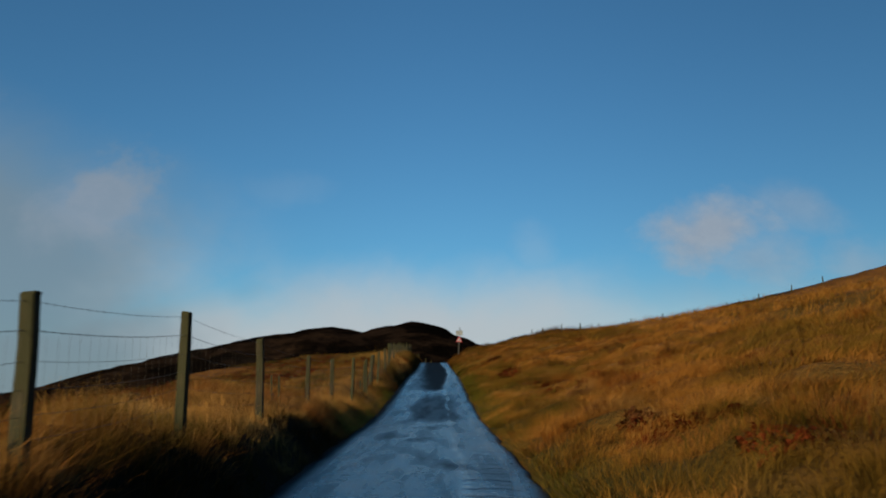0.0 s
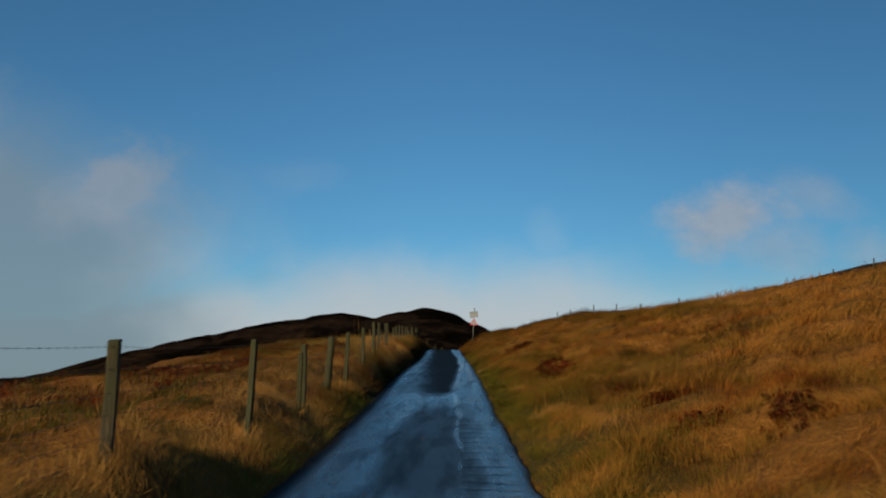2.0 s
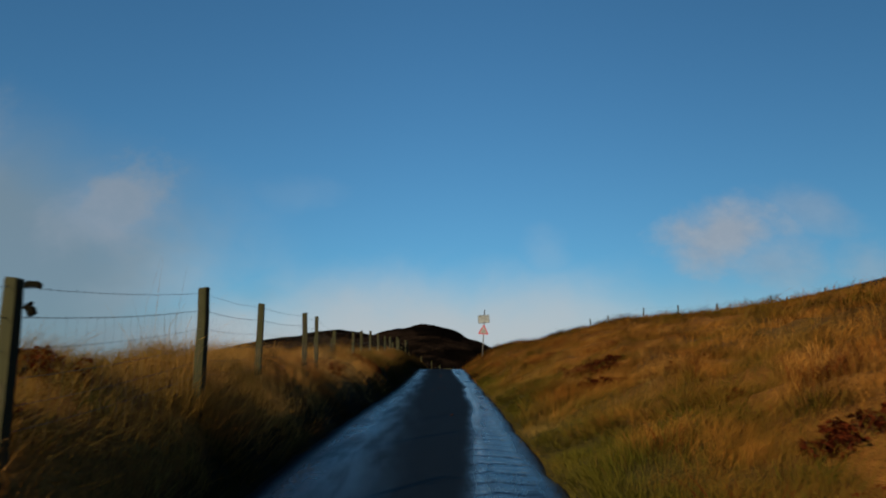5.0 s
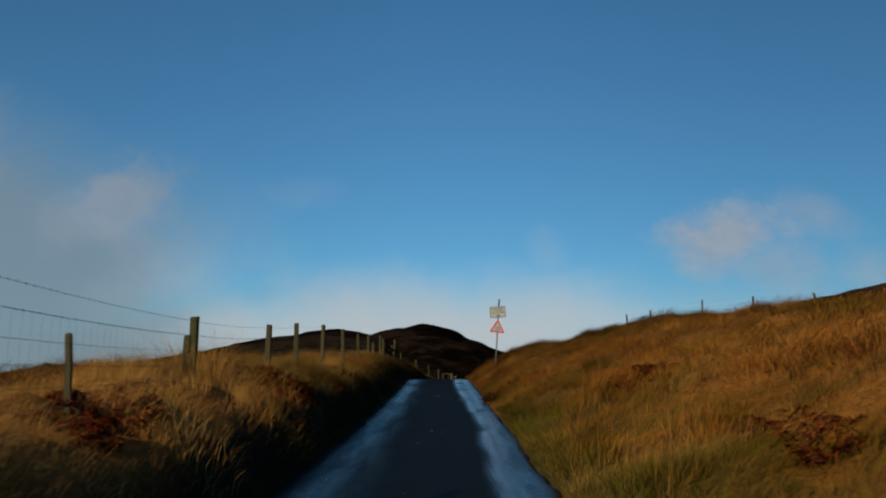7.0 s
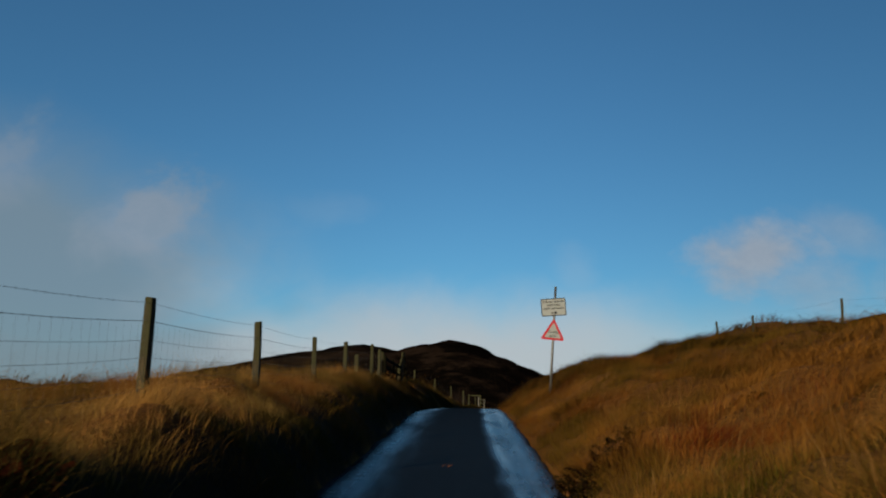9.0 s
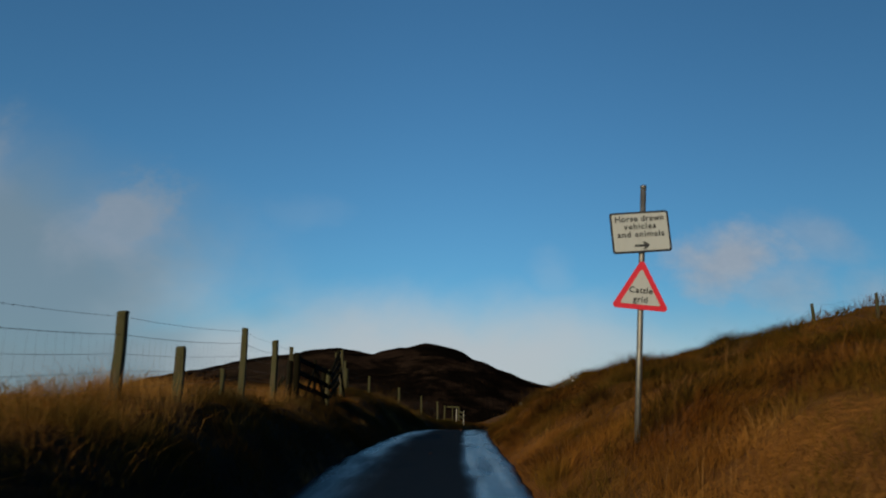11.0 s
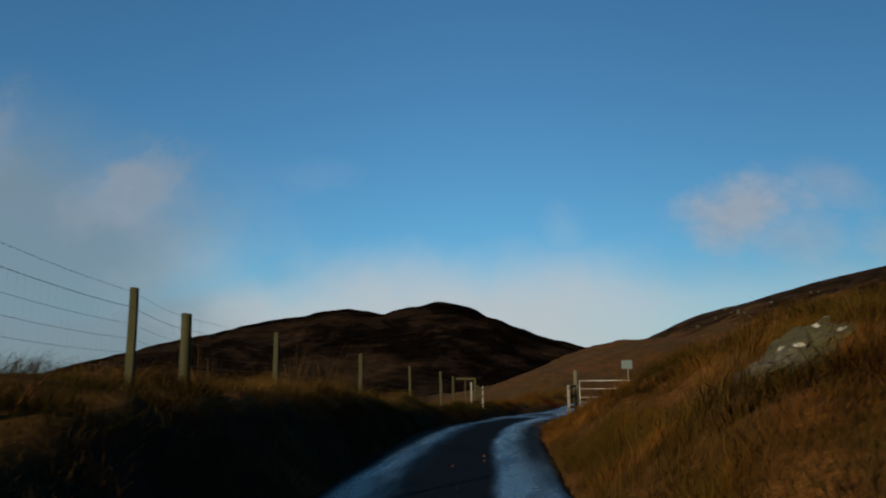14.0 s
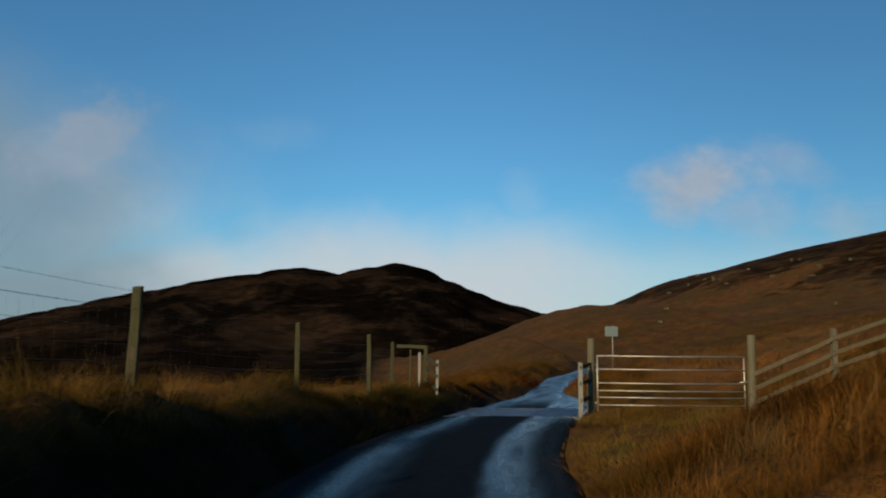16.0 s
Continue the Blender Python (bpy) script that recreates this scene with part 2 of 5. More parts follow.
def grass_material(name, straw, ochre, rust, green, green_amount, brown_dim=0.5, shadowy=0.45, darkest=92.0, patchy=0.5):
    """Dead grass: straw, ochre and rust by tuft and patch, greener hollows, browner along the later part of the road,
    where dimmer light is painted in too.
    """
    m, n = material(name)
    island = n.add("ShaderNodeNewGeometry").outputs["Random Per Island"]
    x, y, z = n.xyz(n.place)
    big, mid, small = n.noise(n.place, 0.17, 4, 0.6), n.noise(n.place, 0.8, 5, 0.65), n.noise(n.place, 3.0, 3, 0.6)
    tone = n.math("ADD", n.math("MULTIPLY", island, 0.30), n.math("ADD", n.math("MULTIPLY", mid, 0.75), n.math("MULTIPLY", small, 0.25)))
    c = n.mix(n.ramp(tone, 0.50, 0.95), ochre, straw)
    drift = n.noise(n.place, 0.62, 3, 0.55, 0.6)
    c = n.mix(n.math("MULTIPLY", n.ramp(drift, 0.54, 0.68), 0.6), c, n.mix(0.5, straw, (0.50, 0.33, 0.12)))
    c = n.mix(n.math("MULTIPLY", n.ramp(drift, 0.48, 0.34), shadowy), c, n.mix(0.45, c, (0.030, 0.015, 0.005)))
    c = n.mix(n.math("MULTIPLY", n.ramp(n.noise(n.place, 0.45, 4, 0.6), 0.50, 0.64), 0.75), c, rust)
    blot = n.noise(n.place, 1.15, 4, 0.6, 0.5)
    c = n.mix(n.math("MULTIPLY", n.ramp(blot, 0.53, 0.66), patchy), c, n.mix(0.72, c, (0.040, 0.017, 0.006)))
    moist = n.math("MULTIPLY", n.math("MULTIPLY", n.ramp(y, 18.0, 24.0), n.ramp(y, 70.0, 58.0)), n.math("MAXIMUM", n.math("MULTIPLY", n.ramp(x, 4.2, 1.4, 0.0, 0.09), n.ramp(x, -0.5, 0.0)), n.ramp(x, -2.9, -3.6, 0.0, 0.07)))
    # browner grass further along, darkened as well for the dimmer light there
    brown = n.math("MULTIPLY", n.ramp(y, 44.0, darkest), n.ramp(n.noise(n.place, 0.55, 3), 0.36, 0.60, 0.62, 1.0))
    c = n.mix(n.math("MULTIPLY", brown, brown_dim), c, n.mix(0.88, c, (0.028, 0.0125, 0.0036)))
    turf = n.mix(n.math("MULTIPLY", brown, brown_dim), green, n.mix(0.62, green, (0.012, 0.012, 0.004)))
    c = n.mix(n.math("MULTIPLY", n.ramp(n.math("ADD", n.math("ADD", big, moist), n.math("MULTIPLY", n.math("SUBTRACT", n.noise(n.place, 0.95, 3, 0.6, 0.3), 0.5), 0.55)), 0.45, 0.60), green_amount), c, turf)
    d, t = n.add("ShaderNodeBsdfDiffuse"), n.add("ShaderNodeBsdfTranslucent")
    n.link(c, d.inputs[0]), n.link(c, t.inputs[0])
    soft = n.add("ShaderNodeVectorMath", operation="MULTIPLY_ADD")
    n.link(n.add("ShaderNodeNewGeometry").outputs["Normal"], soft.inputs[0])
    soft.inputs[1].default_value, soft.inputs[2].default_value = (0.34, 0.34, 0.34), (0.0, 0.0, 0.86)
    level = n.add("ShaderNodeVectorMath", operation="NORMALIZE")
    n.link(soft.outputs[0], level.inputs[0])
    n.link(level.outputs[0], d.inputs["Normal"])
    blend = n.add("ShaderNodeMixShader")
    blend.inputs[0].default_value = 0.26
    n.link(d.outputs[0], blend.inputs[1]), n.link(t.outputs[0], blend.inputs[2])
    n.link(blend.outputs[0], n.out.inputs[0])
    return m


def road_material():
    """Old wet tarmac: soft wet strips at both sides, a rougher dark crown, ripples of running water."""
    m, n = material("wet_tarmac")
    uv = n.add("ShaderNodeUVMap").outputs[0]
    u, v, _ = n.xyz(uv)
    wander = n.math("MULTIPLY", n.math("SUBTRACT", n.noise(n.stretch(uv, (0.0, 0.16, 1)), 1.0, 3), 0.5), 0.34)
    blotch = n.noise(n.stretch(uv, (0.9, 0.26, 1)), 1.0, 4, 0.55, 0.4)
    streak = n.noise(n.stretch(uv, (2.6, 0.35, 1)), 1.0, 4, 0.6, 0.3)
    ragged = n.math("MULTIPLY", n.math("SUBTRACT", streak, 0.5), 0.30)
    # the dark crown: crisp where a runnel follows it, fading out softly on the other side
    brink = n.math("ADD", n.math("ADD", n.ramp(v, 34.0, 52.0, 0.42, 0.80), n.ramp(v, 58.0, 70.0, 0.0, -0.16)), n.math("ADD", n.ramp(v, 90.0, 101.0, 0.0, -0.22), wander))
    right_wet = n.ramp(n.math("SUBTRACT", n.math("ADD", u, n.math("MULTIPLY", ragged, 0.4)), brink), -0.16, 0.12)
    left_wet = n.ramp(n.math("ADD", n.math("MULTIPLY", u, -1.0), ragged), n.ramp(v, 34.0, 56.0, -0.35, 0.25), n.ramp(v, 34.0, 56.0, 1.35, 1.25))
    run = n.math("MULTIPLY", n.ramp(n.math("ADD", v, n.math("MULTIPLY", blotch, 3.0)), 34.2, 36.4), n.ramp(v, 122.0, 114.0, 0.35, 1.0))
    crown = n.math("MULTIPLY", run, n.math("MULTIPLY", n.math("SUBTRACT", 1.0, right_wet), n.math("SUBTRACT", 1.0, left_wet)))
    # one patch dulled for the dark hill's reflection before the crown, and fainter ones
    du, dv = n.math("DIVIDE", n.math("SUBTRACT", u, 0.05), 0.80), n.math("DIVIDE", n.math("SUBTRACT", v, 25.4), 6.4)
    round_off = n.math("ADD", n.math("SQRT", n.math("ADD", n.math("MULTIPLY", du, du), n.math("MULTIPLY", dv, dv))), n.math("MULTIPLY", n.math("SUBTRACT", streak, 0.5), 0.4))
    crown = n.math("MAXIMUM", crown, n.math("MULTIPLY", n.ramp(round_off, 1.15, 0.60), 0.50))
    crown = n.math("MAXIMUM", crown, n.math("MULTIPLY", n.math("MULTIPLY", n.ramp(blotch, 0.50, 0.66), n.ramp(n.math("ABSOLUTE", u), 1.0, 0.6)), n.ramp(v, 30.0, 20.0, 0.15, 0.55)))
    wet = n.math("MULTIPLY", n.math("SUBTRACT", 1.0, crown), n.ramp(n.math("ADD", n.math("ABSOLUTE", u), n.math("MULTIPLY", streak, 0.25)), 1.62, 1.30))
    wet = n.math("MULTIPLY", wet, n.ramp(streak, 0.30, 0.62, 0.66, 1.0))
    line = n.math("ABSOLUTE", n.math("SUBTRACT", n.math("SUBTRACT", u, brink), 0.09))
    second = n.math("ABSOLUTE", n.math("SUBTRACT", n.math("ADD", u, n.math("MULTIPLY", wander, -0.8)), 1.06))
    runnel = n.math("MULTIPLY", n.math("MAXIMUM", n.ramp(line, 0.11, 0.01), n.math("MULTIPLY", n.ramp(second, 0.10, 0.01), 0.7)), n.math("MULTIPLY", n.ramp(streak, 0.34, 0.54, 0.30, 1.0), n.ramp(v, 92.0, 80.0, 0.0, 0.85)))
    grain = n.noise(n.place, 160.0, 2)
    lumps = n.noise(n.place, 8.0, 4, 0.6)
    ripple = n.noise(n.stretch(uv, (1.1, 5.5, 1)), 1.0, 3, 0.5, 0.8)
    bowed = n.math("MULTIPLY", n.math("SUBTRACT", u, 0.85), n.math("SUBTRACT", u, 0.85))
    beat = n.math("SINE", n.math("MULTIPLY", n.math("ADD", n.math("ADD", v, n.math("MULTIPLY", bowed, 0.7)), n.math("MULTIPLY", blotch, 1.1)), 11.5))
    wavelet = n.math("MULTIPLY", n.math("MULTIPLY", n.ramp(beat, 0.35, 1.0), n.math("MULTIPLY", n.ramp(u, 0.45, 0.62), n.ramp(u, 1.18, 0.98))), n.ramp(v, 52.0, 40.0))
    c = n.mix(n.ramp(lumps, 0.35, 0.7), (0.0026, 0.0034, 0.0048), (0.0060, 0.0074, 0.0096))
    mud = n.ramp(n.math("ADD", n.math("ABSOLUTE", u), n.math("MULTIPLY", lumps, 0.35)), 1.55, 1.75)
    c = n.mix(mud, c, (0.020, 0.016, 0.010))
    rough = n.math("ADD", n.ramp(wet, 0.0, 1.0, 0.40, 0.22), n.math("SUBTRACT", n.math("MULTIPLY", lumps, 0.08), n.math("MULTIPLY", runnel, 0.13)))
    height = n.math("ADD", n.math("MULTIPLY", grain, n.ramp(wet, 0.0, 1.0, 0.6, 0.08)), n.math("ADD", n.math("MULTIPLY", lumps, n.ramp(u, -0.7, 0.3, 0.18, 0.6)), n.math("ADD", n.math("MULTIPLY", wavelet, 2.2), n.math("MULTIPLY", ripple, n.ramp(u, 0.2, 0.9, 0.35, 1.7)))))
    normal = n.bump(height, 0.55, 0.018)
    film = principled(n, c, rough, normal, spec=1.0)
    film.inputs["Specular Tint"].default_value = (0.52, 0.80, 1.0, 1.0)
    dry = n.add("ShaderNodeBsdfDiffuse")
    n.link(c, dry.inputs[0]), n.link(normal, dry.inputs["Normal"])
    later = n.math("MULTIPLY", n.ramp(v, 34.0, 60.0), n.ramp(v, 120.0, 115.0))
    wet = n.math("MULTIPLY", wet, n.math("SUBTRACT", 1.0, n.math("MULTIPLY", later, n.math("MULTIPLY", n.math("MAXIMUM", n.ramp(v, 84.0, 74.0), n.ramp(v, 95.0, 101.0)), n.ramp(u, -0.85, -1.40)))))
    wet = n.math("MULTIPLY", wet, n.math("SUBTRACT", 1.0, n.math("MULTIPLY", n.math("MULTIPLY", n.ramp(v, 92.0, 101.0), n.ramp(v, 116.0, 112.0)), n.ramp(u, 0.55, 1.15))))
    share = n.math("MAXIMUM", n.ramp(wet, 0.0, 1.0, n.ramp(v, 66.0, 84.0, 0.17, 0.09), 0.98), n.math("MULTIPLY", runnel, 1.0))
    share = n.math("MULTIPLY", share, n.math("SUBTRACT", 1.0, n.math("MULTIPLY", later, n.ramp(v, 94.0, 103.0, 0.15, 0.25))))
    both = n.add("ShaderNodeMixShader")
    n.link(share, both.inputs[0]), n.link(dry.outputs[0], both.inputs[1]), n.link(film.outputs[0], both.inputs[2])
    n.link(both.outputs[0], n.out.inputs[0])
    return m


def wood_material(name, dark, light, moss, rough=0.85, gloss=0.2):
    m, n = material(name)
    rnd = n.add("ShaderNodeObjectInfo").outputs["Random"]
    p = n.coord.outputs["Object"]
    grain = n.noise(n.stretch(p, (28.0, 28.0, 2.2)), 1.6, 6, 0.65, 0.4)
    stain = n.noise(n.stretch(p, (1.6, 1.6, 0.7)), 4.5, 5, 0.65)
    c = n.mix(n.ramp(grain, 0.3, 0.75), dark, light)
    c = n.mix(n.math("MULTIPLY", n.ramp(n.noise(n.stretch(p, (2.0, 2.0, 0.35)), 5.0, 4, 0.6), 0.48, 0.66), 0.7), c, n.mix(0.6, c, tuple(0.4 * q for q in dark)))
    c = n.mix(n.math("MULTIPLY", n.ramp(n.math("ADD", stain, n.math("MULTIPLY", rnd, 0.25)), 0.42, 0.62), 0.8), c, moss)
    principled(n, c, rough, n.bump(grain, 0.6, 0.008), spec=gloss)
    return m


def metal_material(name, colour, rough, rust=0.0):
    m, n = material(name)
    p = n.coord.outputs["Object"]
    spots, fine = n.noise(p, 9.0, 4), n.noise(p, 60.0, 3)
    c = n.mix(n.ramp(spots, 0.4, 0.7), colour, tuple(v * 0.72 for v in colour))
    c = n.mix(n.math("MULTIPLY", n.ramp(spots, 0.58, 0.7), rust), c, (0.12, 0.05, 0.02))
    principled(n, c, n.math("ADD", rough, n.math("MULTIPLY", fine, 0.12)), n.bump(fine, 0.15, 0.002), metal=0.85)
    return m


def paint_material(name, colour, rough=0.45, dirt=0.35):
    m, n = material(name)
    p = n.coord.outputs["Object"]
    streak = n.noise(n.stretch(p, (5.0, 5.0, 1.2)), 3.0, 5, 0.65)
    c = n.mix(n.math("MULTIPLY", n.ramp(streak, 0.45, 0.8), dirt), colour, tuple(v * 0.45 for v in colour))
    principled(n, c, rough, n.bump(streak, 0.08, 0.002))
    return m


def rock_material():
    m, n = material("lichened_rock")
    p = n.place
    a, b = n.noise(p, 1.3, 6, 0.65), n.noise(p, 9.0, 6, 0.65)
    c = n.mix(n.ramp(b, 0.3, 0.7), (0.020, 0.019, 0.013), (0.070, 0.064, 0.048))
    c = n.mix(n.math("MULTIPLY", n.ramp(a, 0.36, 0.50), 0.9), c, (0.030, 0.028, 0.010))
    spot = n.add("ShaderNodeTexVoronoi")
    n.link(p, spot.inputs["Vector"])
    spot.inputs["Scale"].default_value = 3.6
    c = n.mix(n.math("MULTIPLY", n.ramp(n.math("ADD", spot.outputs["Distance"], n.math("MULTIPLY", b, 0.3)), 0.42, 0.32), n.ramp(a, 0.42, 0.5)), c, (0.25, 0.245, 0.215))
    principled(n, c, 0.9, n.bump(n.math("ADD", b, a), 0.8, 0.05), spec=0.3)
    return m


# small hollows at the road's edge, shadow painted in: place and half sizes
SHADED_HOLLOWS = ((0.74, 64.4, 0.20, 0.42), (1.22, 65.5, 0.24, 0.45))
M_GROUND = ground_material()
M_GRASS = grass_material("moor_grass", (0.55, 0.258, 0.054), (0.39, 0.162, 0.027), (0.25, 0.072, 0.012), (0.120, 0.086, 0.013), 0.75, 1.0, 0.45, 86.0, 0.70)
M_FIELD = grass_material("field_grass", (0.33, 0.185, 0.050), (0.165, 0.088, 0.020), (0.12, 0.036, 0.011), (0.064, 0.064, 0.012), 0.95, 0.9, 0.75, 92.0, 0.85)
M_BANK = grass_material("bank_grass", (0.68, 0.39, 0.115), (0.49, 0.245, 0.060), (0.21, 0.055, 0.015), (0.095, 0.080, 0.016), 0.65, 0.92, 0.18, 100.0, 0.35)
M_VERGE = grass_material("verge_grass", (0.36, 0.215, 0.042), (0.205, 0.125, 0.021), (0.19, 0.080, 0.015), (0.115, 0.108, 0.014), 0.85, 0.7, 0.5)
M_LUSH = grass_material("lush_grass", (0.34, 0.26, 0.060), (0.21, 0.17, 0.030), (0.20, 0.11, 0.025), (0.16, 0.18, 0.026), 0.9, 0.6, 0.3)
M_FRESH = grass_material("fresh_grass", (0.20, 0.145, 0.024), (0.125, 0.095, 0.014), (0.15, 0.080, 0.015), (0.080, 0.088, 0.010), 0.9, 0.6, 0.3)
# grass of the left bank, the bank's shade put into its dark colour
M_BANK_SHADE = grass_material("bank_shade_grass", (0.085, 0.055, 0.016), (0.034, 0.024, 0.007), (0.032, 0.015, 0.004), (0.026, 0.028, 0.006), 0.7, 0.45)
M_RUSH = grass_material("green_rushes", (0.120, 0.090, 0.020), (0.060, 0.050, 0.011), (0.050, 0.026, 0.007), (0.044, 0.052, 0.009), 0.9, 0.6)
M_BRACKEN = grass_material("dead_bracken", (0.25, 0.046, 0.015), (0.095, 0.015, 0.006), (0.15, 0.022, 0.008), (0.080, 0.030, 0.010), 0.3, 0.55, 0.4)
M_RUST = grass_material("rust_bracken", (0.42, 0.095, 0.030), (0.27, 0.050, 0.016), (0.30, 0.050, 0.015), (0.10, 0.04, 0.012), 0.3, 0.6)
M_STEM = grass_material("straw_stems", (0.50, 0.28, 0.09), (0.32, 0.155, 0.042), (0.24, 0.09, 0.02), (0.16, 0.11, 0.03), 0.3, 0.75)
M_HEATH = grass_material("low_heather", (0.060, 0.030, 0.012), (0.026, 0.014, 0.006), (0.045, 0.015, 0.006), (0.024, 0.024, 0.007), 0.5, 0.3, 0.4)
M_ORANGE = grass_material("orange_grass", (0.50, 0.20, 0.045), (0.34, 0.120, 0.024), (0.36, 0.10, 0.018), (0.30, 0.15, 0.03), 0.2, 0.3, 0.2)
M_ROAD = road_material()
M_POST = wood_material("weathered_post", (0.0105, 0.009, 0.0052), (0.056, 0.046, 0.026), (0.025, 0.027, 0.010))
M_PALE = wood_material("bleached_post", (0.035, 0.031, 0.024), (0.135, 0.122, 0.097), (0.055, 0.052, 0.032))
M_DARK = wood_material("creosoted_rail", (0.0012, 0.0011, 0.0009), (0.0050, 0.0042, 0.0032), (0.0048, 0.0046, 0.0022), 0.9, 0.03)
M_RAIL = wood_material("grey_rail", (0.034, 0.027, 0.018), (0.086, 0.068, 0.047), (0.046, 0.039, 0.022))
M_TWIG = wood_material("brown_twig", (0.035, 0.012, 0.006), (0.11, 0.040, 0.018), (0.06, 0.024, 0.010))
M_WIRE = paint_material("fence_wire", (0.022, 0.021, 0.020), 0.7, 0.3)
M_GALV = metal_material("galvanised_steel", (0.135, 0.138, 0.138), 0.52, 0.1)
M_GATE = metal_material("pale_galvanised_steel", (0.30, 0.29, 0.26), 0.5, 0.1)
M_WETSTEEL = metal_material("wet_steel", (0.11, 0.16, 0.22), 0.22, 0.15)
M_WHITE = paint_material("white_paint", (0.125, 0.125, 0.115), 0.6, 0.5)
M_SIGN = paint_material("sign_white", (0.205, 0.228, 0.245), 0.45, 0.25)
M_RED = paint_material("sign_red", (0.30, 0.003, 0.014), 0.4, 0.2)
M_BLACK = paint_material("sign_black", (0.0045, 0.0045, 0.005), 0.4, 0.1)
M_BACK = paint_material("sign_back", (0.060, 0.085, 0.092), 0.7, 0.3)
M_ROCK = rock_material()


# ---- lie of the land ----
def smooth(x, xs, ys):
    """Smooth curve through knots, held flat outside them."""
    xs, ys = np.asarray(xs, float), np.asarray(ys, float)
    x = np.clip(x, xs[0], xs[-1])
    i = np.clip(np.searchsorted(xs, x) - 1, 0, len(xs) - 2)
    m = np.gradient(ys, xs, axis=0)
    h = xs[i + 1] - xs[i]
    u = (x - xs[i]) / h
    return ((1 + 2 * u) * (1 - u) ** 2 * ys[i] + u * (1 - u) ** 2 * h * m[i] + u * u * (3 - 2 * u) * ys[i + 1] + u * u * (u - 1) * h * m[i + 1])
ROAD_Y = (-60, -15, 0, 9.4, 15.5, 21.7, 27.9, 43.2, 55.4, 70.6, 76.7, 82.8, 88.7, 97.5, 114, 130, 150, 260)
ROAD_Z = (-3.3, -0.75, 0.05, 0.55, 0.81, 1.04, 1.48, 2.75, 3.61, 4.75, 5.23, 5.48, 5.64, 5.82, 5.86, 5.72, 5.85, 6.2)
CEN_Y = (-60, 0, 8, 35, 55, 65, 80, 88, 97, 103, 109, 114, 120, 130, 140, 150, 260)
CEN_X = (0.2, -0.25, -0.30, -0.46, -0.64, -0.76, -1.0, -1.0, -0.77, -0.48, 0.1, 1.2, 2.65, 4.25, 6.6, 9.6, 12.0)
HALF = 1.4
WIDE_Y = (-60, 0, 15, 30, 45, 60, 90, 100, 110, 116, 130)
WIDE = (0.15, 0.15, 0.2, 0.25, 0.15, 0.02, 0.02, 0.2, 0.28, 0.0, 0.0)


def step(a, b, x):
    u = np.clip((x - a) / (b - a), 0, 1)
    return u * u * (3 - 2 * u)


def half_at(y):
    """Half the width of the tarmac; the road is narrower past the cattle grid."""
    y = np.asarray(y, float)
    return HALF - 0.72 * step(117.5, 127.0, y) + 0.40 * step(133.0, 141.0, y)


def road_z(y):
    return smooth(y, ROAD_Y, ROAD_Z)


def road_x(y):
    return smooth(y, CEN_Y, CEN_X)


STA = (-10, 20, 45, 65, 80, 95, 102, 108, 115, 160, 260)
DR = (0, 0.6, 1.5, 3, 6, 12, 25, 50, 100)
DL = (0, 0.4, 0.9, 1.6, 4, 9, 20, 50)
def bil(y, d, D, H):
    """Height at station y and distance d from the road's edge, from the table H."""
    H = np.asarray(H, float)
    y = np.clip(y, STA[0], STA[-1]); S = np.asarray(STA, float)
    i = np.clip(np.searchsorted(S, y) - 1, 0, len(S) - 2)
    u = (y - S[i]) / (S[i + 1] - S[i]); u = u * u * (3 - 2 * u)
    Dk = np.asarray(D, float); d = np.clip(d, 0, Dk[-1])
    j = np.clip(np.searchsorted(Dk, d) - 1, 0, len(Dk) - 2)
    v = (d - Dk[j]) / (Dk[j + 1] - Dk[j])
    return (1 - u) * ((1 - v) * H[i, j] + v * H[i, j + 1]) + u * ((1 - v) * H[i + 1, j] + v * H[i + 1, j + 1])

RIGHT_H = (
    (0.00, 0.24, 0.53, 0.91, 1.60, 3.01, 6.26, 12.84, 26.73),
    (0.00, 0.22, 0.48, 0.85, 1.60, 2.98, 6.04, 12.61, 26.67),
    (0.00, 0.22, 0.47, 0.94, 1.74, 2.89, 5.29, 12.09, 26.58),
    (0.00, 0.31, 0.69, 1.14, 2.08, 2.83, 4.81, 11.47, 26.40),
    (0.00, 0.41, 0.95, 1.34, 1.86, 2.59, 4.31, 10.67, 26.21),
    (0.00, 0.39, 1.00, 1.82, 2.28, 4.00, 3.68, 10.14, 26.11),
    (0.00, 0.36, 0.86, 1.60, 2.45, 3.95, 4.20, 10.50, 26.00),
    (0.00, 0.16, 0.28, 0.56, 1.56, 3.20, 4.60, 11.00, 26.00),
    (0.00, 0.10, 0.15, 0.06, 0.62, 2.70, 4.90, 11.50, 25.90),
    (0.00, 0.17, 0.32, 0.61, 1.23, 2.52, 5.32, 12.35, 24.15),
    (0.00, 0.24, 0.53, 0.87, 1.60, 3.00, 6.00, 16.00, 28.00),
)
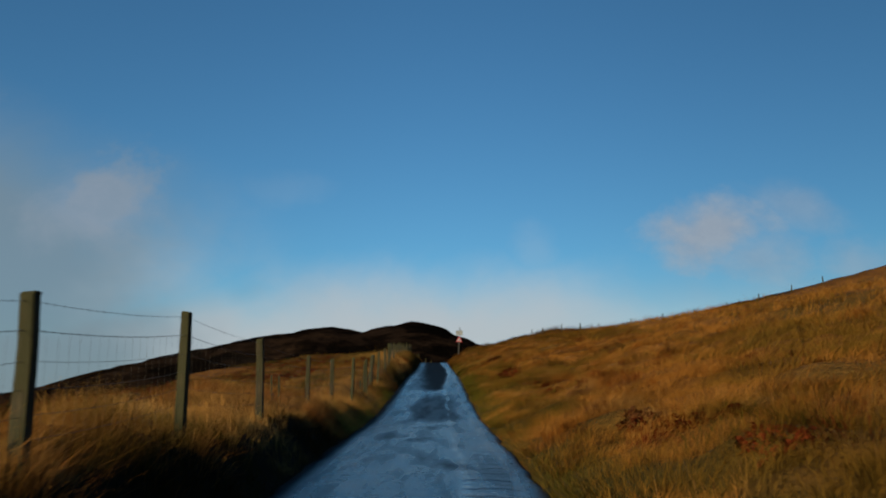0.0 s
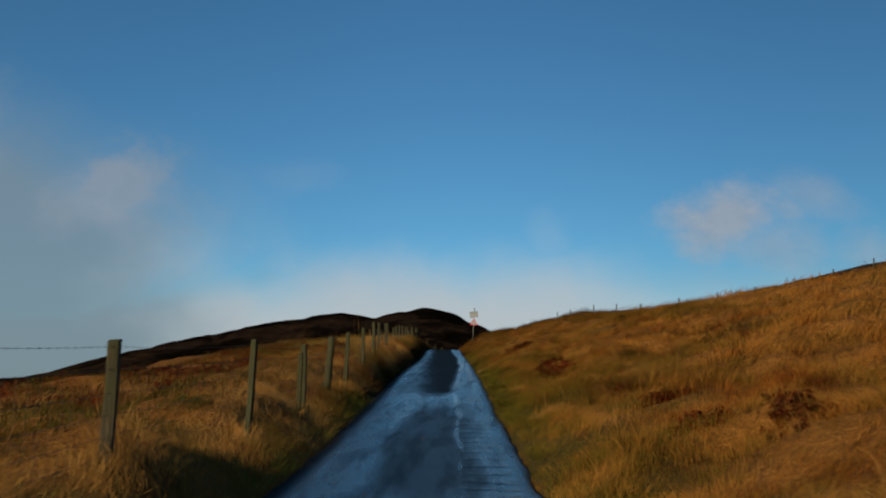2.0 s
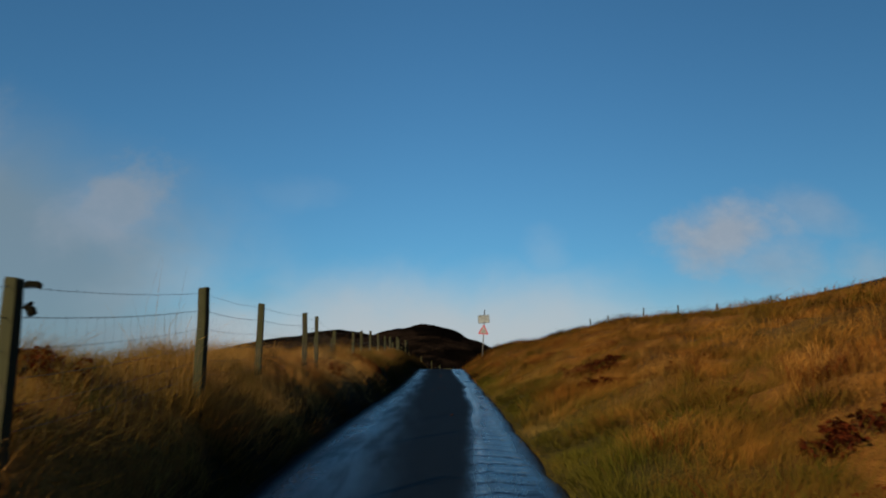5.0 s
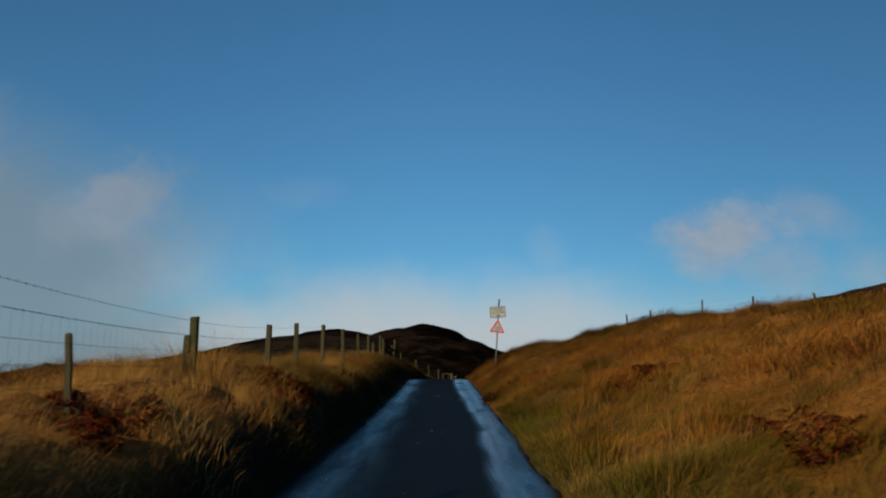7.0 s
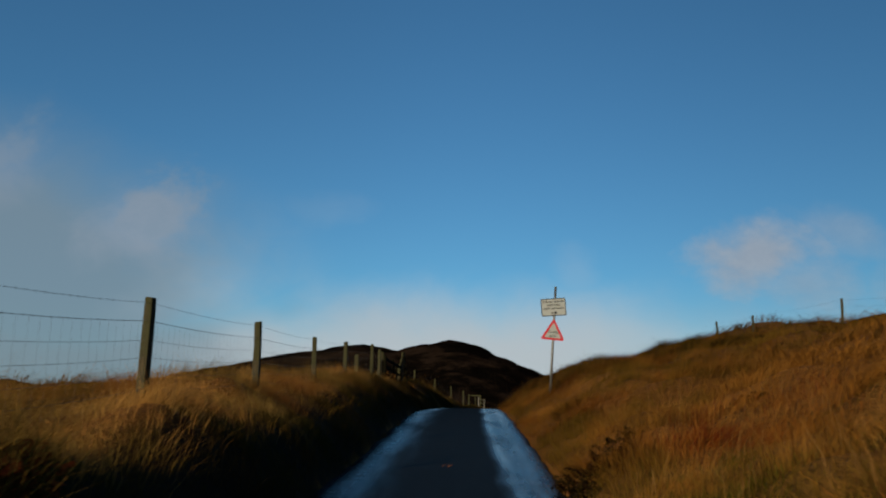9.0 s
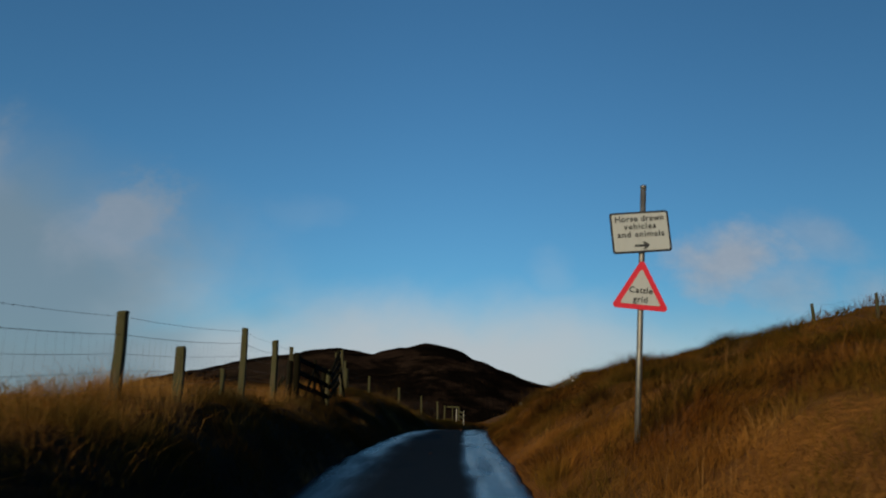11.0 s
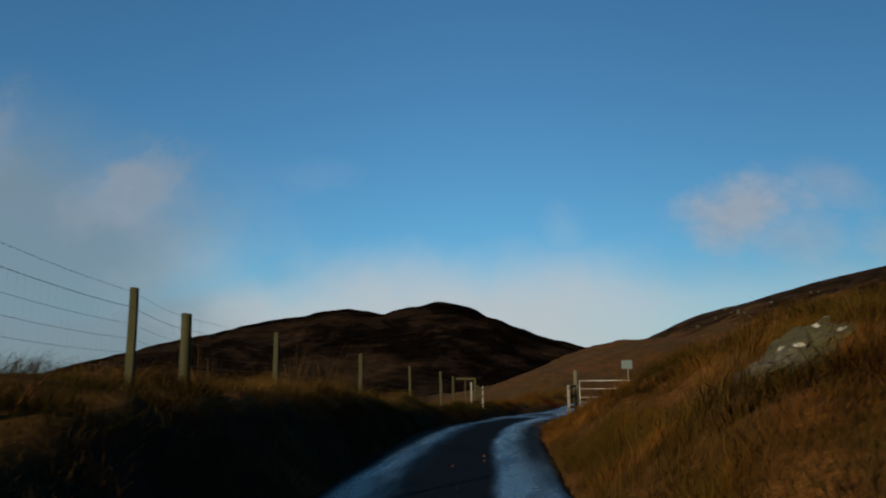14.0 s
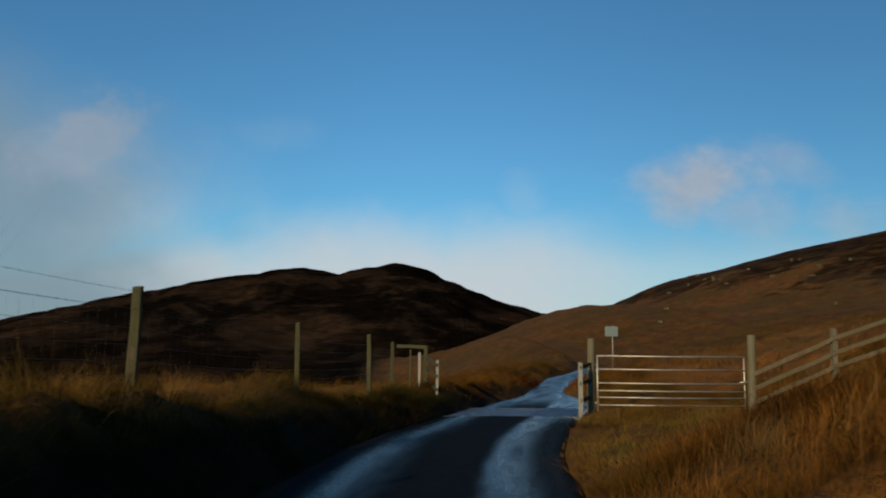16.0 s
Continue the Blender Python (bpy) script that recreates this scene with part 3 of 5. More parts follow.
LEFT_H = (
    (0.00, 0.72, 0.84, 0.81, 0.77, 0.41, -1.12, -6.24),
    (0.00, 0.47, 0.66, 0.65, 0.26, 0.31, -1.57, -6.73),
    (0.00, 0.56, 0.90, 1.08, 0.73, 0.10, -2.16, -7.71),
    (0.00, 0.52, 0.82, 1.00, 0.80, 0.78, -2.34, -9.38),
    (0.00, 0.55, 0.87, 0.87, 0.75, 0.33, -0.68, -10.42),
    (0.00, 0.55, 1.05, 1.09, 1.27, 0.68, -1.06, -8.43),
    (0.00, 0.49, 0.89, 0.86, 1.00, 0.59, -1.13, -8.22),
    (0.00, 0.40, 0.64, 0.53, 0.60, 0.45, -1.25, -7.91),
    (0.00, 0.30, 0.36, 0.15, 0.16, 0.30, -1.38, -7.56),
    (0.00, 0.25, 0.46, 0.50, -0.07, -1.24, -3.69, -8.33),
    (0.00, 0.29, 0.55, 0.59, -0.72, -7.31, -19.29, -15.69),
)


def lattice(x, y, seed):
    """Smooth random field with cells of one metre."""
    xi, yi = np.floor(x), np.floor(y)
    fx, fy = x - xi, y - yi
    fx, fy = fx * fx * (3 - 2 * fx), fy * fy * (3 - 2 * fy)

    def h(a, b):
        v = np.sin(a * 127.1 + b * 311.7 + seed * 74.7) * 43758.5453
        return v - np.floor(v)

    return ((1 - fy) * ((1 - fx) * h(xi, yi) + fx * h(xi + 1, yi)) + fy * ((1 - fx) * h(xi, yi + 1) + fx * h(xi + 1, yi + 1))) - 0.5


def land(x, y, rough=True):
    """Height of the ground at x, y."""
    x, y = np.asarray(x, float), np.asarray(y, float)
    off = x - road_x(y)
    right, left = off - half_at(y), -off - half_at(y) - smooth(y, WIDE_Y, WIDE)
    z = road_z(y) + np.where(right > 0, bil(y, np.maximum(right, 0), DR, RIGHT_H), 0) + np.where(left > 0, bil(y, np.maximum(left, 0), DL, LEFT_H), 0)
    z = z + np.where(right > 100, (right - 100) * 0.12, 0) - np.where(left > 50, np.minimum((left - 50) * 0.12, 30), 0)
    # slope beyond the gate, then the valley and the far hill
    mid = smooth(x, CREST_X, CREST_Z) - 0.09 * np.maximum(y - 262, 0)
    z = z + step(150, 262, y) * (mid - z)
    valley = -12 + 20 * lattice(x / 160 + 9, y / 160, 3) * step(400, 900, y)
    z = z + step(290, 470, y + 0.2 * np.maximum(x, 0)) * (1 - 0.8 * step(60, 260, x)) * (valley - z)
    front = np.exp(-((np.minimum(y - 800, 0)) / 210.0) ** 2) * np.exp(-((np.maximum(y - 800, 0)) / 700.0) ** 2) * step(330, 480, y)
    ridge = smooth(x, HILL_X, HILL_Z)
    z = np.where(ridge > z, z + (ridge - z) * front, z)
    z = z - 0.38 * np.exp(-((x + 3.2) / 1.0) ** 2 - ((y - 85.6) / 1.5) ** 2)
    # a hollow with shrubs in the slope, and a gentler foot to the bank across from it
    z = z - (0.20 * np.exp(-((x - 2.72) / 0.75) ** 2 - ((y - 35.3) / 1.3) ** 2) + 0.26 * np.exp(-((x - 2.5) / 0.9) ** 2 - ((y - 33.4) / 2.6) ** 2)) * step(0.2, 1.2, right)
    z = z - 0.22 * step(0.0, 0.4, left) * step(1.3, 0.5, left) * step(19, 24, y) * step(35, 31, y)
    z = z - 0.50 * np.exp(-((x - 3.9 - (y - 76.6) * 0.13) / 0.80) ** 2 - ((y - 83) / 7.0) ** 2)
    if rough:
        z = z - (0.16 * np.exp(-((x - 0.72) / 0.22) ** 2 - ((y - 64.4) / 0.35) ** 2) + 0.18 * np.exp(-((x - 1.22) / 0.25) ** 2 - ((y - 65.5) / 0.4) ** 2)) * step(0.0, 0.1, right)
        z = z - 0.30 * np.exp(-((x - 2.9) / 0.9) ** 2 - ((y - 94.3) / 0.9) ** 2)
        d = np.maximum(right, left)
        a = step(0.05, 1.2, d)
        far = step(20, 200, np.abs(off)) + step(150, 400, y)
        z = z + a * (0.34 * lattice(x / 1.3, y / 1.3, 1) + 0.24 * lattice(x / 0.6, y / 0.6, 2) + 0.35 * step(3, 12, d) * lattice(x / 6, y / 6, 4) + 0.36 * step(1.6, 4.5, right) * step(9.0, 6.0, right) * step(62, 50, y) * lattice(x / 2.2, y / 3.6, 9))
        z = z + np.clip(far, 0, 1) * (0.4 + 0.6 * step(330, 480, y)) * (2.4 * lattice(x / 40, y / 40, 5) + 1.2 * lattice(x / 13, y / 13, 6) + step(500, 700, y) * (2.8 * lattice(x / 21, y / 21, 7) + 1.6 * lattice(x / 11, y / 60, 8)))
    return z


def ground_z(x, y):
    return float(land(np.array([x]), np.array([y]))[0])


def mesh_from(name, verts, quads=None, tris=None, uv=None, smooth_faces=True):
    """A mesh from arrays of places and corner numbers."""
    me = bpy.data.meshes.new(name)
    loops = [a.ravel() for a in (quads, tris) if a is not None and len(a)]
    sizes = ([4] * len(quads) if quads is not None else []) + ([3] * len(tris) if tris is not None else [])
    loops = np.concatenate(loops).astype(np.int32)
    sizes = np.array(sizes, np.int32)
    me.vertices.add(len(verts)), me.loops.add(len(loops)), me.polygons.add(len(sizes))
    me.vertices.foreach_set("co", np.asarray(verts, np.float32).ravel())
    me.loops.foreach_set("vertex_index", loops)
    me.polygons.foreach_set("loop_start", np.concatenate([[0], np.cumsum(sizes)[:-1]]).astype(np.int32))
    me.polygons.foreach_set("use_smooth", np.full(len(sizes), smooth_faces))
    if uv is not None:
        layer = me.uv_layers.new(name="UVMap")
        layer.data.foreach_set("uv", np.asarray(uv, np.float32)[loops].ravel())
    me.update(calc_edges=True)
    return me


def grid_quads(rows, cols):
    i = np.arange(rows - 1)[:, None] * cols + np.arange(cols - 1)[None, :]
    return np.stack([i, i + 1, i + cols + 1, i + cols], -1).reshape(-1, 4)


def spread(start, end, first, growth):
    out, at, gap = [], start, first
    while at < end:
        at, gap = at + gap, gap * growth
        out.append(at)
    return out


def make_ground():
    us = list(np.arange(-5.5, 9.01, 0.16))
    us = sorted([-5.5 + 9.0 - 9.0 - (v - 0) for v in spread(0, 3500, 0.18, 1.085)]) + us + [9.0 + v for v in spread(0, 3500, 0.18, 1.085)] + list(np.arange(-430.3, -70, 9.2)) + list(np.arange(-70, -20, 5.1)) + list(np.arange(30.2, 170, 9.3))
    us = np.array(sorted(us + [-HALF - 0.02, HALF + 0.02]))
    ys = np.array(sorted([-12 - v for v in spread(0, 500, 0.6, 1.2)]) + list(np.arange(-12, 125, 0.30)) + [125 + v for v in spread(0, 4600, 0.3, 1.045)] + list(np.arange(655.3, 860, 9.1)))
    U, Y = np.meshgrid(us, ys)
    X = U + road_x(Y)
    Z = land(X, Y)
    under = (U < half_at(Y) + 0.01) & (U > -half_at(Y) - smooth(Y, WIDE_Y, WIDE) - 0.01) & (Y < 172)
    Z = np.where(under, Z - 0.07, Z)
    Z = np.where((np.abs(U) < 1.3) & (Y > GRID_Y0 + 0.1) & (Y < GRID_Y1 - 0.1), Z - 0.32, Z)
    ob = new("ground", mesh_from("ground", np.stack([X, Y, Z], -1).reshape(-1, 3), grid_quads(len(ys), len(us)), uv=np.stack([U, Y], -1).reshape(-1, 2)))
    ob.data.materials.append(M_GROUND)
    tagged(ob, "rough brown moorland rising to dark heather hills", "ground", kind="structure")


GRID_Y0, GRID_Y1 = 114.3, 116.9
CREST_X = (-300, -60, -10, 0.7, 12.2, 18, 24.5, 29, 34.5, 39, 44, 57, 76, 92, 140, 300)
CREST_Z = (-4, 1.8, 5.6, 6.9, 10.6, 13.0, 15.1, 15.9, 16.0, 18.0, 20.2, 23.5, 28.4, 31.7, 42, 68)
HILL_X = (-900, -500, -400, -350, -314, -270, -220, -180, -140, -110, -75, -50, -29, -6, 18, 43, 67, 100, 160, 300)
HILL_Z = (-8, 0, 16, 23, 34.5, 46, 57, 66, 71.5, 75, 71.5, 76, 79.5, 75.5, 64.5, 54, 46, 38, 20, -8)


def road_piece(y0, y1):
    us = np.linspace(-1, 1, 25)
    ys = np.arange(y0, y1 + 0.01, 0.2)
    U, Y = np.meshgrid(us, ys)
    half = half_at(Y) + 0.10 * lattice(np.sign(U) * 5.3 + 0 * Y, Y / 1.1, 8) + 0.08 * lattice(np.sign(U) * 3.1, Y / 0.4, 9)
    off = U * (half + np.where(U < 0, smooth(Y, WIDE_Y, WIDE), 0))
    X = off + road_x(Y)
    Z = road_z(Y) + 0.035 * (1 - U ** 2) - 0.012 + 0.02 * lattice(X / 0.9, Y / 1.4, 11) + 0.010 * lattice(X / 0.3, Y / 0.35, 12)
    Z = np.where(np.abs(U) > 0.99, Z - 0.09, Z)
    ob = new("road", mesh_from("road", np.stack([X, Y, Z], -1).reshape(-1, 3), grid_quads(len(ys), 25), uv=np.stack([off, Y], -1).reshape(-1, 2)))
    ob.data.materials.append(M_ROAD)
    return tagged(ob, "narrow single-track road of wet dark tarmac", "road", kind="structure")


make_ground()
road_piece(-45, GRID_Y0)
road_piece(GRID_Y1, 172)


# ---- parts ----
def part(name, me, mat, parent=None, label=""):
    ob = new(name, me)
    if mat and not me.materials:
        me.materials.append(mat)
    if parent:
        ob.parent = parent
    if label:
        ob["label"] = label
    return ob


def thing(name, place, label, category, group=""):
    ob = new(name)
    ob.empty_display_size = 0.1
    ob.location = place
    return tagged(ob, label, category, group)


def bm_mesh(name, build, smooth_faces=False):
    bm = bmesh.new()
    build(bm)
    me = bpy.data.meshes.new(name)
    bm.to_mesh(me)
    bm.free()
    if smooth_faces:
        for p in me.polygons:
            p.use_smooth = True
    return me


def post_mesh(name, height, width, round_post=False, sunk=0.3, seed=0):
    """An upright post with its foot at the origin, a little uneven, with a worn top."""
    rng = random.Random(seed)

    def build(bm):
        sides = 14 if round_post else 4
        rings = [-sunk, 0.0, height * 0.35, height * 0.7, height - 0.015, height]
        rows = []
        for k, z in enumerate(rings):
            r = width / 2 * (1.0 if round_post else 1.32) * (1.04 - 0.06 * k / 5) * (0.86 if k == 5 else 1.0)
            sx, sy = rng.uniform(-0.006, 0.006), rng.uniform(-0.006, 0.006)
            rows.append([bm.verts.new((math.cos(a) * r + sx, math.sin(a) * r + sy, z + (rng.uniform(-0.012, 0.012) if k == 5 else 0)))
                         for a in (2 * math.pi * (i + 0.5) / sides for i in range(sides))])
        for a, b in zip(rows, rows[1:]):
            for i in range(sides):
                bm.faces.new((a[i], a[(i + 1) % sides], b[(i + 1) % sides], b[i]))
        bm.faces.new(rows[-1])
        bm.faces.new(rows[0][::-1])
        if not round_post:
            long_edges = [e for e in bm.edges if abs(e.verts[0].co.z - e.verts[1].co.z) > 0.05]
            bmesh.ops.bevel(bm, geom=long_edges, offset=width * 0.09, segments=1, affect="EDGES")

    return bm_mesh(name, build, round_post)


def beam_mesh(name, a, b, w, h, seed=0):
    """A sawn rail from a to b, w thick and h deep, with eased edges."""
    a, b = Vector(a), Vector(b)
    rng = random.Random(seed)

    def build(bm):
        length = (b - a).length
        n = 5
        side = (b - a).normalized()
        flat = Vector((side.y, -side.x, 0)).normalized()
        up = flat.cross(side)
        if up.z < 0:
            up = -up
        rows = []
        for k in range(n):
            c = a.lerp(b, k / (n - 1)) + up * rng.uniform(-0.008, 0.008)
            hh = h * rng.uniform(0.94, 1.04)
            rows.append([bm.verts.new(c + flat * (w / 2 * s) + up * (hh / 2 * t)) for s, t in ((-1, -1), (1, -1), (1, 1), (-1, 1))])
        for p, q in zip(rows, rows[1:]):
            for i in range(4):
                bm.faces.new((p[i], p[(i + 1) % 4], q[(i + 1) % 4], q[i]))
        bm.faces.new(rows[0][::-1])
        bm.faces.new(rows[-1])
        bmesh.ops.recalc_face_normals(bm, faces=bm.faces[:])
        edges = [e for e in bm.edges if abs((e.verts[0].co - e.verts[1].co).normalized().dot(side)) > 0.7]
        bmesh.ops.bevel(bm, geom=edges, offset=min(w, h) * 0.14, segments=1, affect="EDGES")

    return bm_mesh(name, build)


def tube_mesh(name, points, radius, sides=8, caps=True):
    """A round bar along a line of points."""
    pts = [Vector(p) for p in points]

    def build(bm):
        rows = []
        for i, p in enumerate(pts):
            d = (pts[min(i + 1, len(pts) - 1)] - pts[max(i - 1, 0)]).normalized()
            e = d.cross(Vector((0, 0, 1)) if abs(d.z) < 0.9 else Vector((1, 0, 0))).normalized()
            g = d.cross(e)
            rows.append([bm.verts.new(p + (e * math.cos(t) + g * math.sin(t)) * radius) for t in (2 * math.pi * k / sides for k in range(sides))])
        for p, q in zip(rows, rows[1:]):
            for i in range(sides):
                bm.faces.new((p[i], p[(i + 1) % sides], q[(i + 1) % sides], q[i]))
        if caps:
            bm.faces.new(rows[0][::-1]), bm.faces.new(rows[-1])
        bmesh.ops.recalc_face_normals(bm, faces=bm.faces[:])

    return bm_mesh(name, build, smooth_faces=sides > 5)


# ---- roadside stock fence ----
def stand(parent, name, me, mat, foot, lean_x=0.0, lean_y=0.0, turn=0.0, label=""):
    ob = part(name, me, mat, parent, label)
    ob.matrix_local = Matrix.Translation(Vector(foot) - parent.location) @ pose(0, 0, 0, lean_y, lean_x, turn)
    return ob


def strands(parent, tops, drops, sag=0.03, barbed=()):
    """Line wires along the posts, each a part."""
    for drop, radius in drops:
        pts = []
        for a, b in zip(tops, tops[1:]):
            a, b = Vector(a), Vector(b)
            for k in range(6):
                p = a.lerp(b, k / 6)
                p.z -= drop + sag * 4 * (k / 6) * (1 - k / 6)
                pts.append(p - parent.location)
        last = Vector(tops[-1]) - parent.location
        last.z -= drop
        pts.append(last)
        wire = part("strand", tube_mesh("strand", pts, radius, sides=3, caps=False), M_WIRE, parent)
        if drop in barbed:
            verts, tris = [], []
            rng = random.Random(int(drop * 100))
            for a, b in zip(pts, pts[1:]):
                for k in range(max(1, int((b - a).length / 0.12))):
                    c = a.lerp(b, (k + 0.5) / max(1, int((b - a).length / 0.12)))
                    for way in (Vector((0.3, 0.5, 1)), Vector((-0.4, -0.5, 1))):
                        v = way.normalized() * rng.uniform(0.010, 0.015)
                        tris.append((len(verts), len(verts) + 1, len(verts) + 2))
                        tris.append((len(verts) + 3, len(verts) + 4, len(verts) + 5))
                        side = Vector((0, 0.004, 0))
                        verts += [c - side, c + side, c + v, c + side, c - side, c - v]
            tagged(part("barbs", mesh_from("barbs", np.array([tuple(v) for v in verts]), None, np.array(tris)), M_WIRE, wire), kind="stuff")


def netting(parent, tops, high, low, gap, radius=0.0011):
    """Upright stay wires of the stock netting."""
    verts, quads = [], []
    for a, b in zip(tops, tops[1:]):
        a, b = Vector(a), Vector(b)
        n = max(2, int((b - a).length / gap))
        for k in range(n):
            p = a.lerp(b, (k + 0.5) / n) - parent.location
            base = len(verts)
            for z in (-high - 0.03, -low):
                verts += [(p.x - radius, p.y - radius, p.z + z), (p.x + radius, p.y - radius, p.z + z), (p.x, p.y + radius, p.z + z)]
            quads += [(base + i, base + (i + 1) % 3, base + 3 + (i + 1) % 3, base + 3 + i) for i in range(3)]
    ob = part("netting", mesh_from("netting", np.array(verts), np.array(quads)), M_WIRE, parent)
    tagged(ob, kind="stuff")


POST_SQUARE = [post_mesh("post_square", h, w, False, 0.35, s) for s, (h, w) in enumerate([(1.08, 0.085), (1.08, 0.095), (1.08, 0.075)])]
POST_ROUND = post_mesh("post_round", 1.05, 0.15, True, 0.35, 9)


FENCE_FEET = []


def stock_fence(label, tops, round_at=(), thin_at=(), wire=0.0011, leans={}, doubled={}):
    x0, y0, _ = tops[0]
    fence = thing("stock_fence", (x0, y0, ground_z(x0, y0)), label, "fence")
    rng = random.Random(int(y0))
    for i, (x, y, z) in enumerate(tops):
        me = POST_ROUND if i in round_at else POST_SQUARE[2] if i in thin_at else POST_SQUARE[i % 2]
        height = 1.05 if i in round_at else 1.08
        sideways, along = leans.get(i, rng.uniform(-1.0, 1.6)), rng.uniform(-1.5, 1.5)
        foot = (x - height * math.sin(radians(sideways)), y + height * math.sin(radians(along)), z - height)
        stand(fence, "post", me, M_POST, foot, sideways, along, rng.uniform(-12, 12))
        if i in doubled:
            aside, lower = doubled[i]
            stand(fence, "post", POST_SQUARE[2], M_POST, (foot[0] - aside, foot[1] - 0.03, foot[2] - lower), sideways + 0.8, along, 4)
        FENCE_FEET.append((foot[0], foot[1]))
    strands(fence, tops, [(0.05, 0.0014), (0.22, 0.0024), (0.40, 0.0018), (0.56, 0.0018), (0.71, 0.0018), (0.85, 0.0016)], barbed=(0.05, 0.22))
    netting(fence, tops, 0.22, 0.98, 0.15, wire * 0.62)
    return fence


stock_fence("weathered timber post fence with rusty stock netting beside the road", (
    (-2.40, 1.4, 1.75), (-2.40, 4.72, 2.06), (-2.42, 7.68, 2.28), (-2.45, 10.95, 2.28), (-2.45, 14.9, 2.28), (-2.52, 18.66, 2.44),
    (-2.52, 22.94, 2.70), (-2.46, 26.1, 2.83), (-2.59, 29.97, 3.20), (-2.53, 32.2, 3.46), (-2.54, 35.4, 3.81), (-2.60, 39.0, 4.28),
    (-2.71, 41.86, 4.49), (-2.76, 45.3, 4.76), (-2.84, 47.0, 4.88), (-3.36, 52.96, 5.18), (-3.32, 56.7, 5.47), (-3.36, 59.2, 5.75),
    (-3.43, 62.9, 6.10), (-3.51, 66.9, 6.37), (-3.59, 71.2, 6.62), (-3.66, 75.3, 6.94), (-3.58, 79.42, 7.29), (-3.64, 81.7, 7.35), (-3.84, 84.0, 7.47)),
    round_at=(8,), thin_at=(4, 6, 14), leans={8: 4.0, 9: 3.0, 15: 1.5}, doubled={7: (0.07, 0.15), 15: (0.09, 0.23)})
stock_fence("weathered timber post and wire fence running down to the cattle grid", (
    (-3.50, 87.85, 7.72), (-3.78, 90.7, 8.05), (-4.24, 94.6, 8.06), (-4.54, 97.1, 8.00), (-4.06, 100.4, 7.95), (-3.23, 105.45, 7.76),
    (-2.43, 110.1, 7.57), (-1.75, 115.7, 7.51), (-1.39, 119.2, 7.39)), round_at=(3,), thin_at=(6,), wire=0.0006)


def post_bracket():
    """A pair of old dark hinge irons left on a fence post."""
    b = thing("hinge_iron", (-2.46, 35.38, 3.70), "old black hinge irons fixed to a fence post", "hinge")
    part("strap", beam_mesh("strap", (0.0, 0, 0.07), (0.085, 0, 0.065), 0.03, 0.035, 1), M_DARK, b)
    part("hook", beam_mesh("hook", (0.02, 0, -0.04), (0.05, 0, -0.10), 0.04, 0.045, 2), M_DARK, b)


post_bracket()


# ---- fence along the skyline of the slope ----
def crest_fence():
    spots = [(9.96, 91.7, 0.74), (10.88, 89.9, 0.72), (12.22, 84.5, 1.20), (13.52, 81.1, 1.15)] + [(14.8 + 2.95 * k, 77.2 - 0.25 * k, 0.78) for k in range(0, 8)]
    tops = [(x, y, ground_z(x, y) + up) for x, y, up in spots]
    fence = thing("stock_fence", (*spots[0][:2], tops[0][2] - 0.94), "thin grey post and wire fence along the crest of the slope", "fence")
    rng = random.Random(5)
    for x, y, z in tops:
        stand(fence, "post", POST_SQUARE[rng.randrange(3)], M_POST, (x, y, z - 1.08), rng.uniform(-5, 5), rng.uniform(-4, 4), rng.uniform(-20, 20))
    strands(fence, tops, [(0.06, 0.002), (0.3, 0.002), (0.55, 0.002)])


crest_fence()


def stake(x, y, height, width=0.055):
    ob = new("fence_stake", post_mesh("fence_stake", height, width, False, 0.25, int(y * 10)))
    ob.data.materials.append(M_POST)
    ob.matrix_world = Matrix.Translation((x, y, ground_z(x, y))) @ pose(0, 0, 0, random.Random(y).uniform(-4, 4), random.Random(x).uniform(-4, 4), 10)
    tagged(ob, "short weathered wooden stake standing in rough grass", "stake", "stakes by the fence")


for sx, sy, sh, sw in ((-2.80, 27.85, 0.32, 0.055), (-2.60, 29.1, 0.30, 0.055), (-2.95, 14.2, 0.46, 0.035), (-2.84, 14.26, 0.46, 0.035), (-3.32, 77.6, 0.42, 0.055), (-3.32, 49.8, 0.62, 0.055)):
    stake(sx, sy, sh, sw)
lone = new("strainer_post", post_mesh("strainer_post", 1.15, 0.11, False, 0.35, 77))
lone.data.materials.append(M_POST)
lone.matrix_world = Matrix.Translation((-3.66, 76.95, 5.62)) @ pose(0, 0, 0, 1, 1, 5)
tagged(lone, "square weathered timber post standing in the fence line", "post")


